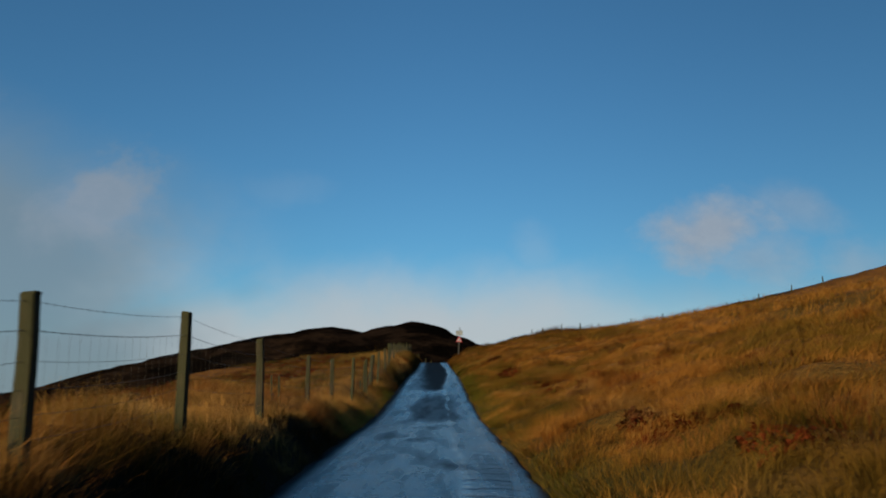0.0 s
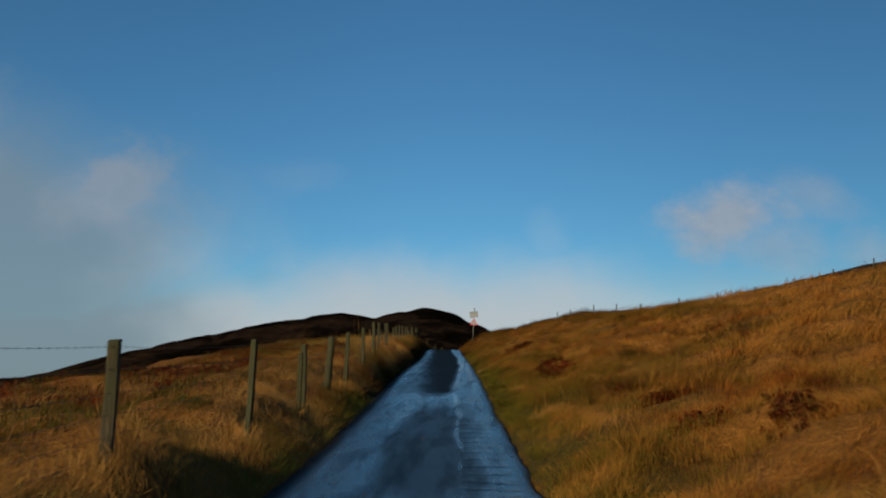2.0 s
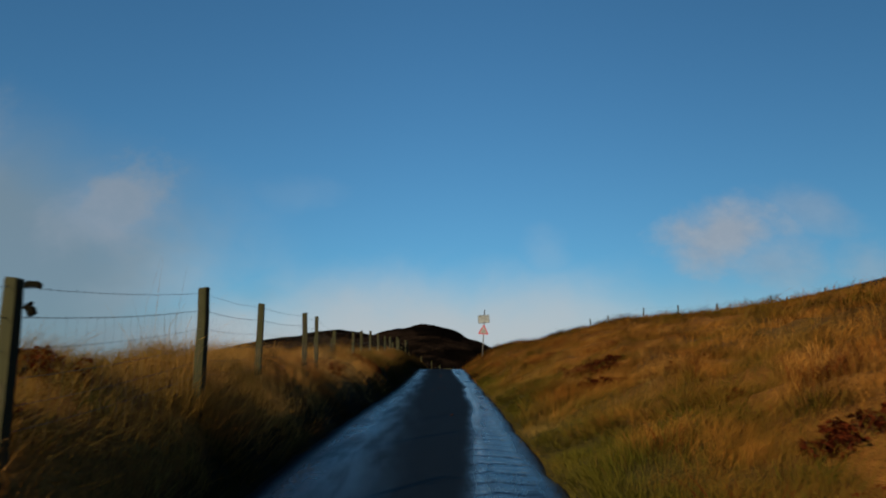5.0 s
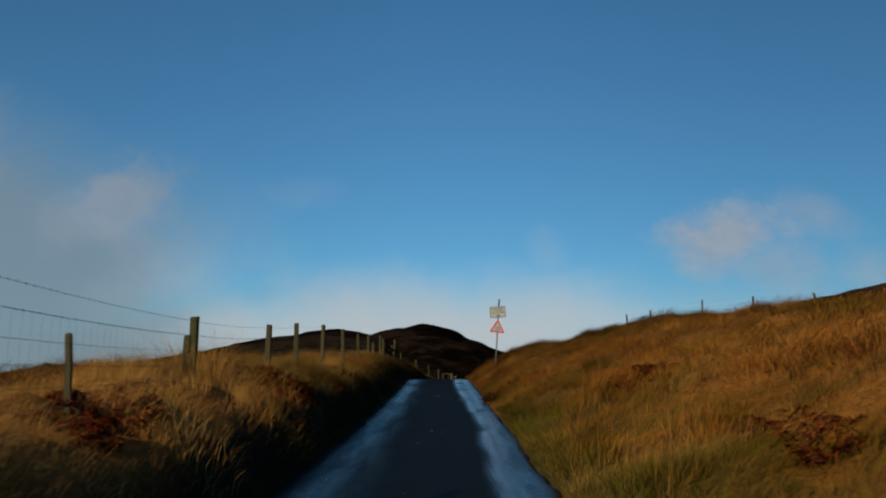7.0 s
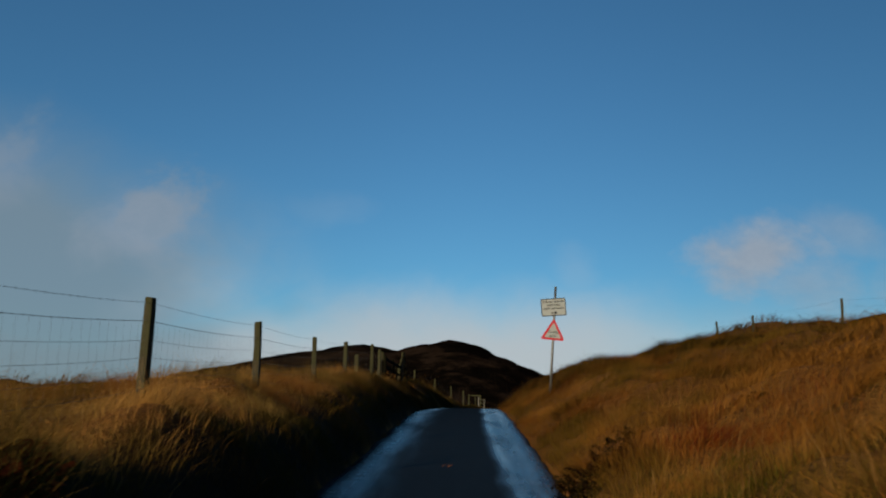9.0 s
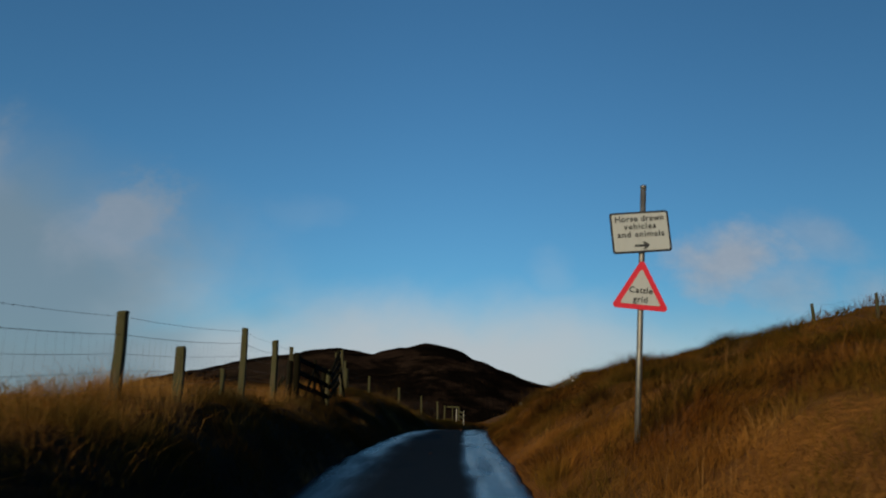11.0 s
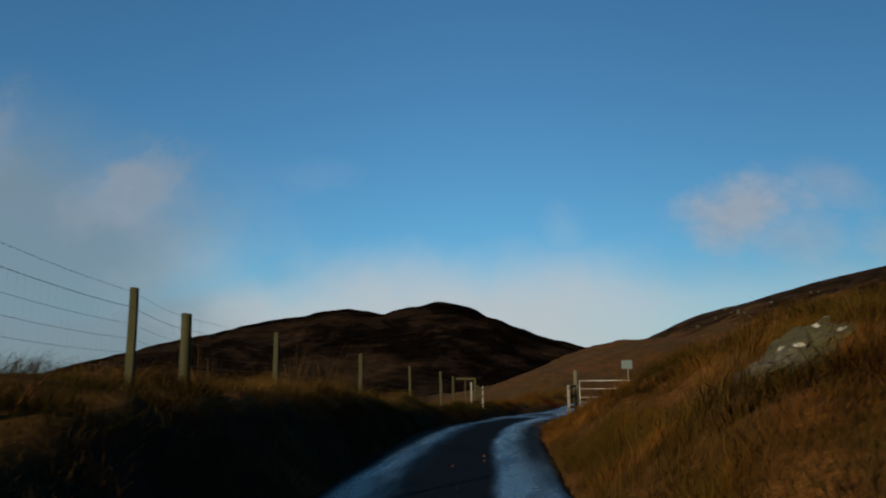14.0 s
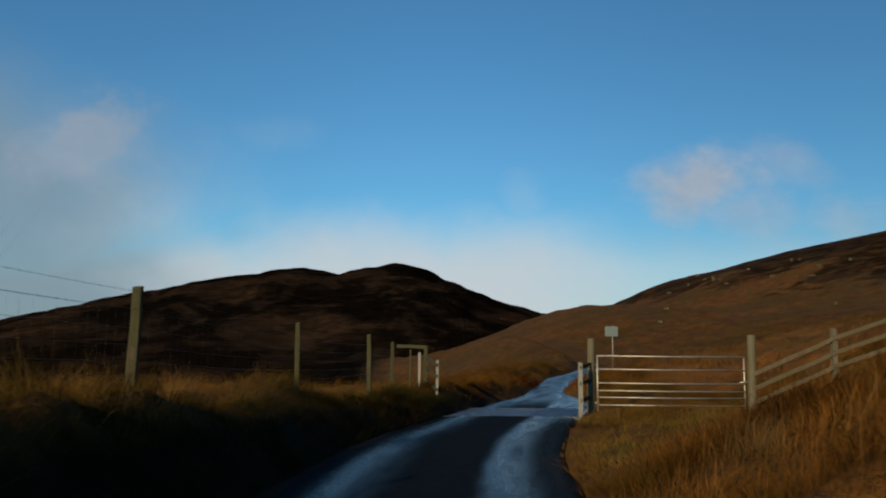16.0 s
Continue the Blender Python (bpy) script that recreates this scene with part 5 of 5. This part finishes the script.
def make_grass():
    rng = np.random.default_rng(11)

    def clear(c):
        """Keeps the trodden ground before the gate and the boulder free of tall tufts."""
        yard = (c[:, 1] > 106.5) & (c[:, 1] < 119) & (c[:, 0] > road_x(c[:, 1])) & (c[:, 0] < 7.2)
        rock = (((c[:, 0] - 2.98) / 0.62) ** 2 + ((c[:, 1] - 94.8) / 0.75) ** 2) < 1.0
        return c[~(yard | rock)]

    def hollow(c):
        """Thins the grass out round the old hurdles."""
        inside = ((c[:, 0] + 3.2) / 1.1) ** 2 + ((c[:, 1] - 85.6) / 1.9) ** 2 < 1.0
        return c[~(inside & (rng.random(len(c)) < 0.6))]

    hurdle_spots = np.column_stack([rng.uniform(-4.6, -1.9, 160), rng.uniform(83.5, 88.6, 160)])
    # planted as far up the bank as its painted shade reaches
    tussocks("bank_rushes", "mossy rushes and grass on the cut bank, with its shade put into their colour", M_BANK_SHADE, rng, np.vstack([scatter(rng, 2, 17, 0.12, 0.75, 24, -1), scatter(rng, 29, 35, 0.12, 0.85, 22, -1), scatter(rng, 35, 46, 0.12, 0.45, 24, -1), scatter(rng, 46, 58, 0.12, 0.5, 22, -1), scatter(rng, 58, 76, 0.12, 0.75, 22, -1), scatter(rng, 76, 84.5, 0.12, 1.45, 22, -1), scatter(rng, 84.5, 86, 0.12, 0.7, 22, -1), scatter(rng, 86, 97, 0.12, 2.3, 20, -1), scatter(rng, 97, 121, 0.12, 1.25, 22, -1), hurdle_spots]), 52, 0.12, 0.20, 0.0056, (0.06, 0.05))
    near = np.vstack([scatter(rng, 2, 15, 0.62, 2.4, 16, -1), scatter(rng, 14, 29.5, 0.30, 0.9, 20, -1), scatter(rng, 29.5, 34, 0.75, 0.9, 18, -1), scatter(rng, 14, 34, 0.9, 1.5, 13, -1)])
    tussocks("bank_grass", "pale straw-coloured grass along the lip of the low bank", M_BANK, rng, near, 74, 0.13, 0.25, 0.0038, (0.08, 0.06), 0.46, 0.03, 0.5, 0.8)
    later = np.vstack([scatter(rng, 34, 46, 0.34, 0.9, 18, -1), scatter(rng, 46, 58, 0.44, 0.9, 15, -1), scatter(rng, 58, 76, 0.65, 0.9, 15, -1), scatter(rng, 84.5, 86, 0.55, 0.9, 14, -1), scatter(rng, 34, 76, 0.9, 3.0, 15, -1), scatter(rng, 76, 86, 1.4, 3.0, 15, -1), scatter(rng, 86, 97, 2.1, 3.0, 15, -1), scatter(rng, 97, 121, 1.15, 3.0, 16, -1)])
    tussocks("bank_grass", "long straw-coloured grass on the roadside bank", M_BANK, rng, hollow(later), 62, 0.14, 0.29, 0.0038, (0.08, 0.1), 0.40, 0.03, 0.6)
    tussocks("bank_grass", "tall pale straw grass along the lip of the bank", M_BANK, rng, np.vstack([scatter(rng, 30, 60, 0.4, 1.3, 3, -1), scatter(rng, 97, 108, 1.2, 2.4, 2, -1)]), 36, 0.14, 0.42, 0.0036, (0.06, 0.05), 0.34, 0.03, 0.5, 0.7)
    tussocks("verge_grass", "short straw and ochre grass along the road's edge", M_GRASS, rng, scatter(rng, 2, 22, 0.02, 0.9, 20, 1), 46, 0.11, 0.18, 0.0046, (0.0, 0.05), 0.5)
    tussocks("verge_grass", "short green and straw grass along the road's edge", M_VERGE, rng, scatter(rng, 18, 62, 0.02, 0.9, 24, 1), 46, 0.11, 0.18, 0.0046, (0.0, 0.05), 0.5)
    tussocks("verge_grass", "brown and orange grass along the road's edge", M_GRASS, rng, np.vstack([scatter(rng, 61, 105, 0.02, 0.9, 24, 1), scatter(rng, 119, 130, 0.02, 0.9, 20, 1)]), 42, 0.11, 0.23, 0.0046, (0.0, 0.05))
    tussocks("verge_grass", "low green grass at the foot of the bank", M_LUSH, rng, scatter(rng, 15, 33, 0.05, 0.5, 26, -1), 44, 0.11, 0.19, 0.0046, (0.03, 0.05))
    # the left edge takes the colour that carries the bank's shade
    for mat, label, y0, y1, side in ((M_VERGE, "ragged olive grass hanging over the road's edge", 2, 62, 1), (M_GRASS, "ragged brown grass hanging over the road's edge", 61, 107, 1), (M_BANK_SHADE, "ragged grass hanging over the road's edge, with the bank's shade in its colour", 3, 15, -1), (M_LUSH, "low green grass hanging over the road's edge", 15, 33, -1), (M_BANK_SHADE, "ragged grass hanging over the road's edge, with the bank's shade in its colour", 33, 113, -1)):
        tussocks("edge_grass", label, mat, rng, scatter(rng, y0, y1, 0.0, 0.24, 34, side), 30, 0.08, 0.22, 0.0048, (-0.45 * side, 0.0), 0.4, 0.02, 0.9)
    past = np.vstack([scatter(rng, 117.2, 150, -0.55, 2.6, 9, 1), scatter(rng, 117.2, 150, -0.55, 2.6, 9, -1)])
    tussocks("slope_grass", "rough brown grass on the banks of the road past the cattle grid", M_GRASS, rng, past, 18, 0.16, 0.36, 0.010, (0.05, 0.0), 0.4)
    green = scatter(rng, 18, 62, 0.5, 2.2, 9, 1)
    green = green[lattice(green[:, 0] / 1.5, green[:, 1] / 4.0, 21) > 0.0]
    tussocks("verge_grass", "green and straw grass on the wide verge", M_VERGE, rng, green, 40, 0.14, 0.22, 0.0046, (0.1, 0.05))
    tussocks("yard_grass", "short trodden grass in front of the field gate", M_VERGE, rng, np.vstack([scatter(rng, 104, 120, 0.1, 5.4, 17, 1), scatter(rng, 104, 115, 0.02, 1.6, 16, 1)]), 24, 0.13, 0.14, 0.0060, (0.0, 0.05))
    tussocks("field_grass", "rough brown grass in the field behind the fence", M_FIELD, rng, np.vstack([scatter(rng, 6, 125, 3.0, 15, 3.5, -1), scatter(rng, 6, 34, 1.5, 3.0, 10, -1)]), 18, 0.22, 0.26, 0.012, stray=0.5)
    tussocks("slope_grass", "rough golden-brown moor grass on the slope", M_GRASS, rng, clear(scatter(rng, 4, 121, 0.5, 3.6, 16, 1)), 50, 0.15, 0.29, 0.0046, stray=0.5)
    tussocks("slope_grass", "rough golden-brown moor grass on the upper slope", M_GRASS, rng, clear(scatter(rng, 8, 121, 3.6, 9.5, 7, 1)), 40, 0.22, 0.31, 0.0095, stray=0.5)
    tussocks("slope_grass", "rough golden-brown moor grass on the high slope", M_GRASS, rng, scatter(rng, 14, 130, 9.5, 24, 2.6, 1), 13, 0.38, 0.38, 0.020, stray=0.5)
    heath = np.vstack([scatter(rng, 74, 110, 1.0, 8.0, 9, 1), scatter(rng, 30, 62, 3.0, 8.0, 2.5, 1)])
    heath = heath[lattice(heath[:, 0] / 0.9, heath[:, 1] / 1.6, 41) + 0.5 * lattice(heath[:, 0] / 0.4, heath[:, 1] / 0.5, 42) > np.where(heath[:, 1] > 80, -0.04, 0.12)]
    tussocks("low_heather", "low dark brown heather growing in patches on the slope", M_HEATH, rng, clear(heath), 46, 0.16, 0.30, 0.0075, (0.1, 0.0), 0.6)
    holes = np.vstack([scatter(rng, 4, 66, 0.7, 3.6, 9, 1), scatter(rng, 8, 66, 3.6, 9.0, 4, 1)])
    mask = lattice(holes[:, 0] / 0.55, holes[:, 1] / 0.8, 47) + 0.5 * lattice(holes[:, 0] / 0.3, holes[:, 1] / 0.35, 48)
    tussocks("low_heather", "low dark red-brown heather showing through the slope's grass", M_BRACKEN, rng, holes[mask > 0.30], 50, 0.12, 0.25, 0.0062, (0.1, 0.0), 0.6)
    later_slope = scatter(rng, 76, 110, 1.2, 7.0, 5, 1)
    later_slope = later_slope[lattice(later_slope[:, 0] / 0.9, later_slope[:, 1] / 1.2, 51) > 0.10]
    tussocks("bank_rushes", "dark green rushes growing in tufts on the slope", M_RUSH, rng, clear(np.vstack([holes[mask < -0.30], later_slope])), 50, 0.12, 0.24, 0.0056, (0.1, 0.0), 0.5)
    lawn = scatter(rng, 20, 64, 0.1, 2.6, 9, 1)
    lawn = lawn[lattice(lawn[:, 0] / 0.7, lawn[:, 1] / 1.1, 49) + 0.4 * lattice(lawn[:, 0] / 0.3, lawn[:, 1] / 0.4, 50) > 0.22]
    tussocks("verge_grass", "fresh green grass growing in patches on the verge", M_FRESH, rng, lawn, 50, 0.13, 0.19, 0.0050, (0.05, 0.0), 0.5)
    feet = np.array([f for f in FENCE_FEET if f[1] < 84])
    feet = np.repeat(feet, 7, 0) + np.column_stack([rng.normal(0.07, 0.13, 7 * len(feet)), rng.normal(-0.08, 0.16, 7 * len(feet))])
    tussocks("bank_grass", "long straw grass grown up round the feet of the fence posts", M_BANK, rng, feet, 46, 0.11, 0.34, 0.0038, (0.05, 0.0), 0.36, 0.03, 0.6)
    moor = scatter(rng, 8, 62, 2.4, 12.0, 4.5, -1)
    moor = moor[lattice(moor[:, 0] / 1.3, moor[:, 1] / 1.7, 43) + 0.5 * lattice(moor[:, 0] / 0.5, moor[:, 1] / 0.6, 44) > 0.30 - 0.035 * (-moor[:, 0])]
    tussocks("low_heather", "low red-brown heather growing in patches in the field", M_BRACKEN, rng, moor, 40, 0.20, 0.26, 0.010, (0.1, 0.0), 0.6)
    dark = np.vstack([scatter(rng, 6, 46, 0.8, 3.2, 7, -1), scatter(rng, 6, 46, 3.2, 9.0, 3, -1)])
    dark = dark[lattice(dark[:, 0] / 0.7, dark[:, 1] / 0.9, 45) + 0.5 * lattice(dark[:, 0] / 0.35, dark[:, 1] / 0.4, 46) > 0.16]
    tussocks("bank_rushes", "dark green rushes growing in tufts among the straw grass", M_RUSH, rng, dark, 56, 0.13, 0.23, 0.0052, (0.06, 0.0), 0.5)
    tall = np.vstack([scatter(rng, 97, 106, 1.0, 2.8, 1.1, -1), scatter(rng, 30, 70, 0.9, 2.0, 0.12, -1)])
    tussocks("tall_grass", "tall wispy seeding grass stems standing above the rest", M_BANK, rng, tall, 15, 0.12, 0.85, 0.0050, (0.06, 0.0), 0.24, 0.03, 0.4, 0.4)
    ring = rng.uniform(0, 2 * math.pi, 46)
    ring = np.column_stack([2.98 + 0.66 * np.cos(ring) * rng.uniform(0.75, 1.15, 46), 94.8 + 0.80 * np.sin(ring) * rng.uniform(0.75, 1.15, 46)])
    tussocks("slope_grass", "brown grass grown up round the boulder", M_GRASS, rng, ring, 40, 0.11, 0.30, 0.0046, (0.0, 0.05), 0.45)
    orange = np.column_stack([rng.normal(-4.15, 0.26, 36), rng.normal(89.9, 0.7, 36)])
    tussocks("tall_grass", "tall soft orange grass at the foot of the fence posts", M_ORANGE, rng, orange, 46, 0.13, 0.46, 0.0042, (0.1, 0.0), 0.3)
    stems = np.vstack([scatter(rng, 46, 94, 0.35, 1.8, 2.6, 1), scatter(rng, 46, 94, 1.8, 4.5, 0.5, 1), scatter(rng, 4, 46, 0.5, 3.6, 1.0, 1), scatter(rng, 95, 107, 0.4, 3.2, 4, 1)])
    tussocks("tall_grass", "thin upright straw stems standing in the slope's grass", M_STEM, rng, stems, 8, 0.16, 0.46, 0.0036, (0.03, 0.0), 0.13, 0.03, 0.18, 0.25)
    far = np.column_stack([rng.uniform(-14, 32, 4200), rng.uniform(119, 200, 4200)])
    far = far[np.abs(far[:, 0] - road_x(far[:, 1])) > HALF + 0.3]
    tussocks("slope_grass", "rough brown moor grass beyond the cattle grid", M_GRASS, rng, far, 11, 0.35, 0.34, 0.022, stray=0.5)


make_grass()


def bracken(x, y, size, height, seed, mat=None, label="dark reddish-brown clump of dead bracken in the grass", leaf=0.055):
    """A collapsed clump of dead bracken: arching stalks with rows of narrow drooping leaflets."""
    rng = np.random.default_rng(seed)
    foot = Vector((x, y, ground_z(x, y)))
    b = thing("bracken_clump", foot, label, "bracken", "bracken clumps")
    m = int(120 * size) + 8
    a, r = rng.uniform(0, 2 * math.pi, m), np.sqrt(rng.uniform(0, 1, m)) * size * 0.95
    root = np.column_stack([r * np.cos(a), r * np.sin(a), np.zeros(m)])
    root[:, 2] = land(root[:, 0] + x, root[:, 1] + y) - foot.z - 0.02
    turn = a + rng.normal(0, 1.0, m)
    long = 0.72 * height * rng.uniform(0.7, 1.35, m) * (1 - 0.35 * r / size)
    ahead = np.column_stack([np.cos(turn), np.sin(turn), np.zeros(m)])
    rise, reach = rng.uniform(0.75, 1.25, m), rng.uniform(0.35, 0.9, m)

    def along(t, i):
        p = root[i] + ahead[i] * (long[i] * reach[i] * t)[:, None]
        p[:, 2] += long[i] * rise[i] * (1.5 * t - 0.95 * t * t)
        return p

    rows = max(7, int(0.62 / leaf))
    i = np.repeat(np.arange(m), rows * 2)
    t = np.tile(np.repeat(np.linspace(0.22, 1.0, rows), 2), m) + rng.normal(0, 0.02, len(i))
    hand = np.tile(np.array([1.0, -1.0]), m * rows)
    base = along(t, i)
    out = np.column_stack([-ahead[i, 1] * hand, ahead[i, 0] * hand, rng.normal(-0.35, 0.35, len(i))]) + ahead[i] * rng.uniform(0.1, 0.6, len(i))[:, None]
    reach_out = leaf * rng.uniform(1.0, 2.3, len(i)) * (1.15 - 0.75 * t)
    tip = base + out * reach_out[:, None]
    wide = ahead[i] * (leaf * rng.uniform(0.10, 0.22, len(i)))[:, None]
    wide[:, 2] += rng.normal(0, 0.006, len(i))
    mid = (base + tip) / 2
    mid[:, 2] += 0.12 * reach_out
    verts = np.stack([base, mid + wide, tip, mid - wide], 1).reshape(-1, 3)
    tagged(part("foliage", mesh_from("foliage", verts, np.arange(len(i))[:, None] * 4 + np.array([[0, 1, 2, 3]])), mat or M_BRACKEN, b), kind="stuff")
    everyone = np.arange(m)
    lines = [along(np.full(m, q), everyone) for q in (0.0, 0.35, 0.7, 1.0)]
    thick = np.column_stack([-ahead[:, 1], ahead[:, 0], np.zeros(m)]) * 0.0028
    strip = np.stack([p + k * thick for p in lines for k in (-1, 1)], 1).reshape(-1, 3)
    faces = np.concatenate([np.arange(m)[:, None] * 8 + np.array([[2 * k, 2 * k + 1, 2 * k + 3, 2 * k + 2]]) for k in range(3)])
    tagged(part("stalk_tangle", mesh_from("stalk_tangle", strip, faces), M_TWIG, b), kind="stuff")


SLOPE_CLUMPS = (
    (2.94, 9.4, 0.42, 0.30), (2.71, 11.0, 0.36, 0.26), (2.85, 10.2, 0.34, 0.24), (2.62, 14.1, 0.30, 0.24), (2.81, 16.8, 0.28, 0.24), (3.78, 21.4, 0.36, 0.28),
    (3.55, 21.0, 0.30, 0.24), (2.84, 22.0, 0.32, 0.28), (3.17, 24.4, 0.32, 0.30), (3.24, 25.7, 0.30, 0.28), (3.32, 27.9, 0.28, 0.25), (2.55, 29.5, 0.30, 0.26),
    (3.22, 31.1, 0.34, 0.32), (2.62, 32.0, 0.32, 0.28), (2.66, 35.0, 0.32, 0.66), (2.86, 35.4, 0.34, 0.72), (2.76, 35.9, 0.32, 0.64), (2.92, 34.8, 0.26, 0.50), (2.41, 45.1, 0.30, 0.46), (2.62, 45.6, 0.26, 0.40),
    (2.92, 37.4, 0.40, 0.36), (2.84, 40.6, 0.36, 0.32), (3.07, 43.6, 0.38, 0.34), (2.76, 47.8, 0.42, 0.44), (2.95, 48.3, 0.36, 0.38),
    (2.60, 50.8, 0.34, 0.36), (2.78, 50.4, 0.34, 0.36), (2.66, 49.8, 0.28, 0.30), (2.69, 57.0, 0.36, 0.30), (2.32, 57.6, 0.32, 0.28), (2.41, 56.6, 0.30, 0.24), (3.33, 57.4, 0.42, 0.38), (3.0, 57.3, 0.36, 0.34), (2.16, 57.5, 0.28, 0.26),
    (3.42, 130.2, 0.36, 0.62), (3.62, 131.4, 0.42, 0.60),
)
FIELD_CLUMPS = (
    (-8.3, 35.4, 0.8, 0.36), (-6.2, 34.2, 0.8, 0.36), (-7.2, 35.0, 0.8, 0.34), (-7.9, 27.6, 0.7, 0.32), (-5.2, 28.4, 0.6, 0.28), (-5.6, 29.6, 0.6, 0.30),
    (-4.3, 37.3, 0.55, 0.38), (-3.6, 37.7, 0.50, 0.38), (-3.31, 34.4, 0.40, 0.30), (-4.53, 36.4, 0.50, 0.34), (-4.0, 36.9, 0.45, 0.34), (-3.3, 36.2, 0.36, 0.30),
    (-2.77, 56.2, 0.34, 0.30), (-2.75, 55.4, 0.32, 0.28), (-2.88, 55.9, 0.34, 0.32), (-2.94, 56.8, 0.34, 0.30), (-3.15, 50.2, 0.45, 0.35), (-3.05, 49.3, 0.3, 0.32),
)
for k, (x, y, s, h) in enumerate(SLOPE_CLUMPS + FIELD_CLUMPS):
    bracken(x, y, s, h, 100 + k)
for k, (x, y, s, h) in enumerate(((-2.71, 59.1, 0.20, 0.24), (-2.76, 59.5, 0.22, 0.26), (-2.79, 59.9, 0.20, 0.24), (-2.66, 58.8, 0.24, 0.26), (-2.70, 56.0, 0.26, 0.26), (2.73, 6.9, 0.26, 0.22), (2.74, 35.2, 0.26, 0.62), (2.96, 35.2, 0.22, 0.5))):
    bracken(x, y, s, h, 200 + k, M_RUST, "bright rust-red clump of dead bracken in the grass")


# dark tufts added at the hollows to stand for their shadow
for k, (x, y, s, h) in enumerate(((0.72, 64.5, 0.20, 0.36), (0.82, 64.9, 0.16, 0.34), (1.30, 65.8, 0.24, 0.32), (1.16, 65.4, 0.20, 0.30), (2.89, 65.7, 0.22, 0.24), (1.0, 65.0, 0.14, 0.2))):
    bracken(x, y, s, h, 250 + k, M_HEATH, "dark brown tuft added for the shadow in a hollow", 0.04)
for k, (x, y, s, h) in enumerate(((-19.5, 89.6, 2.2, 1.9), (-17.2, 88.0, 1.8, 1.5), (-22.0, 90.5, 2.4, 1.9), (-24.8, 90.0, 2.0, 1.7), (-15.0, 88.5, 1.5, 1.2))):
    bracken(x, y, s, h, 300 + k, M_VERGE, "dark olive mound of heather and rush in the field", 0.13)


def road_leaf_litter():
    rng = np.random.default_rng(4)
    n = 26
    y = rng.uniform(14, 100, n)
    off = rng.normal(0.1, 0.28, n)
    x = road_x(y) + off
    z = road_z(y) + 0.045
    verts, quads, tris = blades(np.column_stack([x, y, z - 0.02]), rng.uniform(0.02, 0.05, n), rng.uniform(0.02, 0.05, n), rng.normal(0, 1.2, (n, 2)), rng.uniform(0, math.pi, n), rng.uniform(0, 0.5, n))
    ob = new("leaf_litter", mesh_from("leaf_litter", verts, quads, tris))
    ob.data.materials.append(M_TWIG)
    tagged(ob, "scraps of dead grass lying on the wet road", "litter", kind="stuff")


road_leaf_litter()
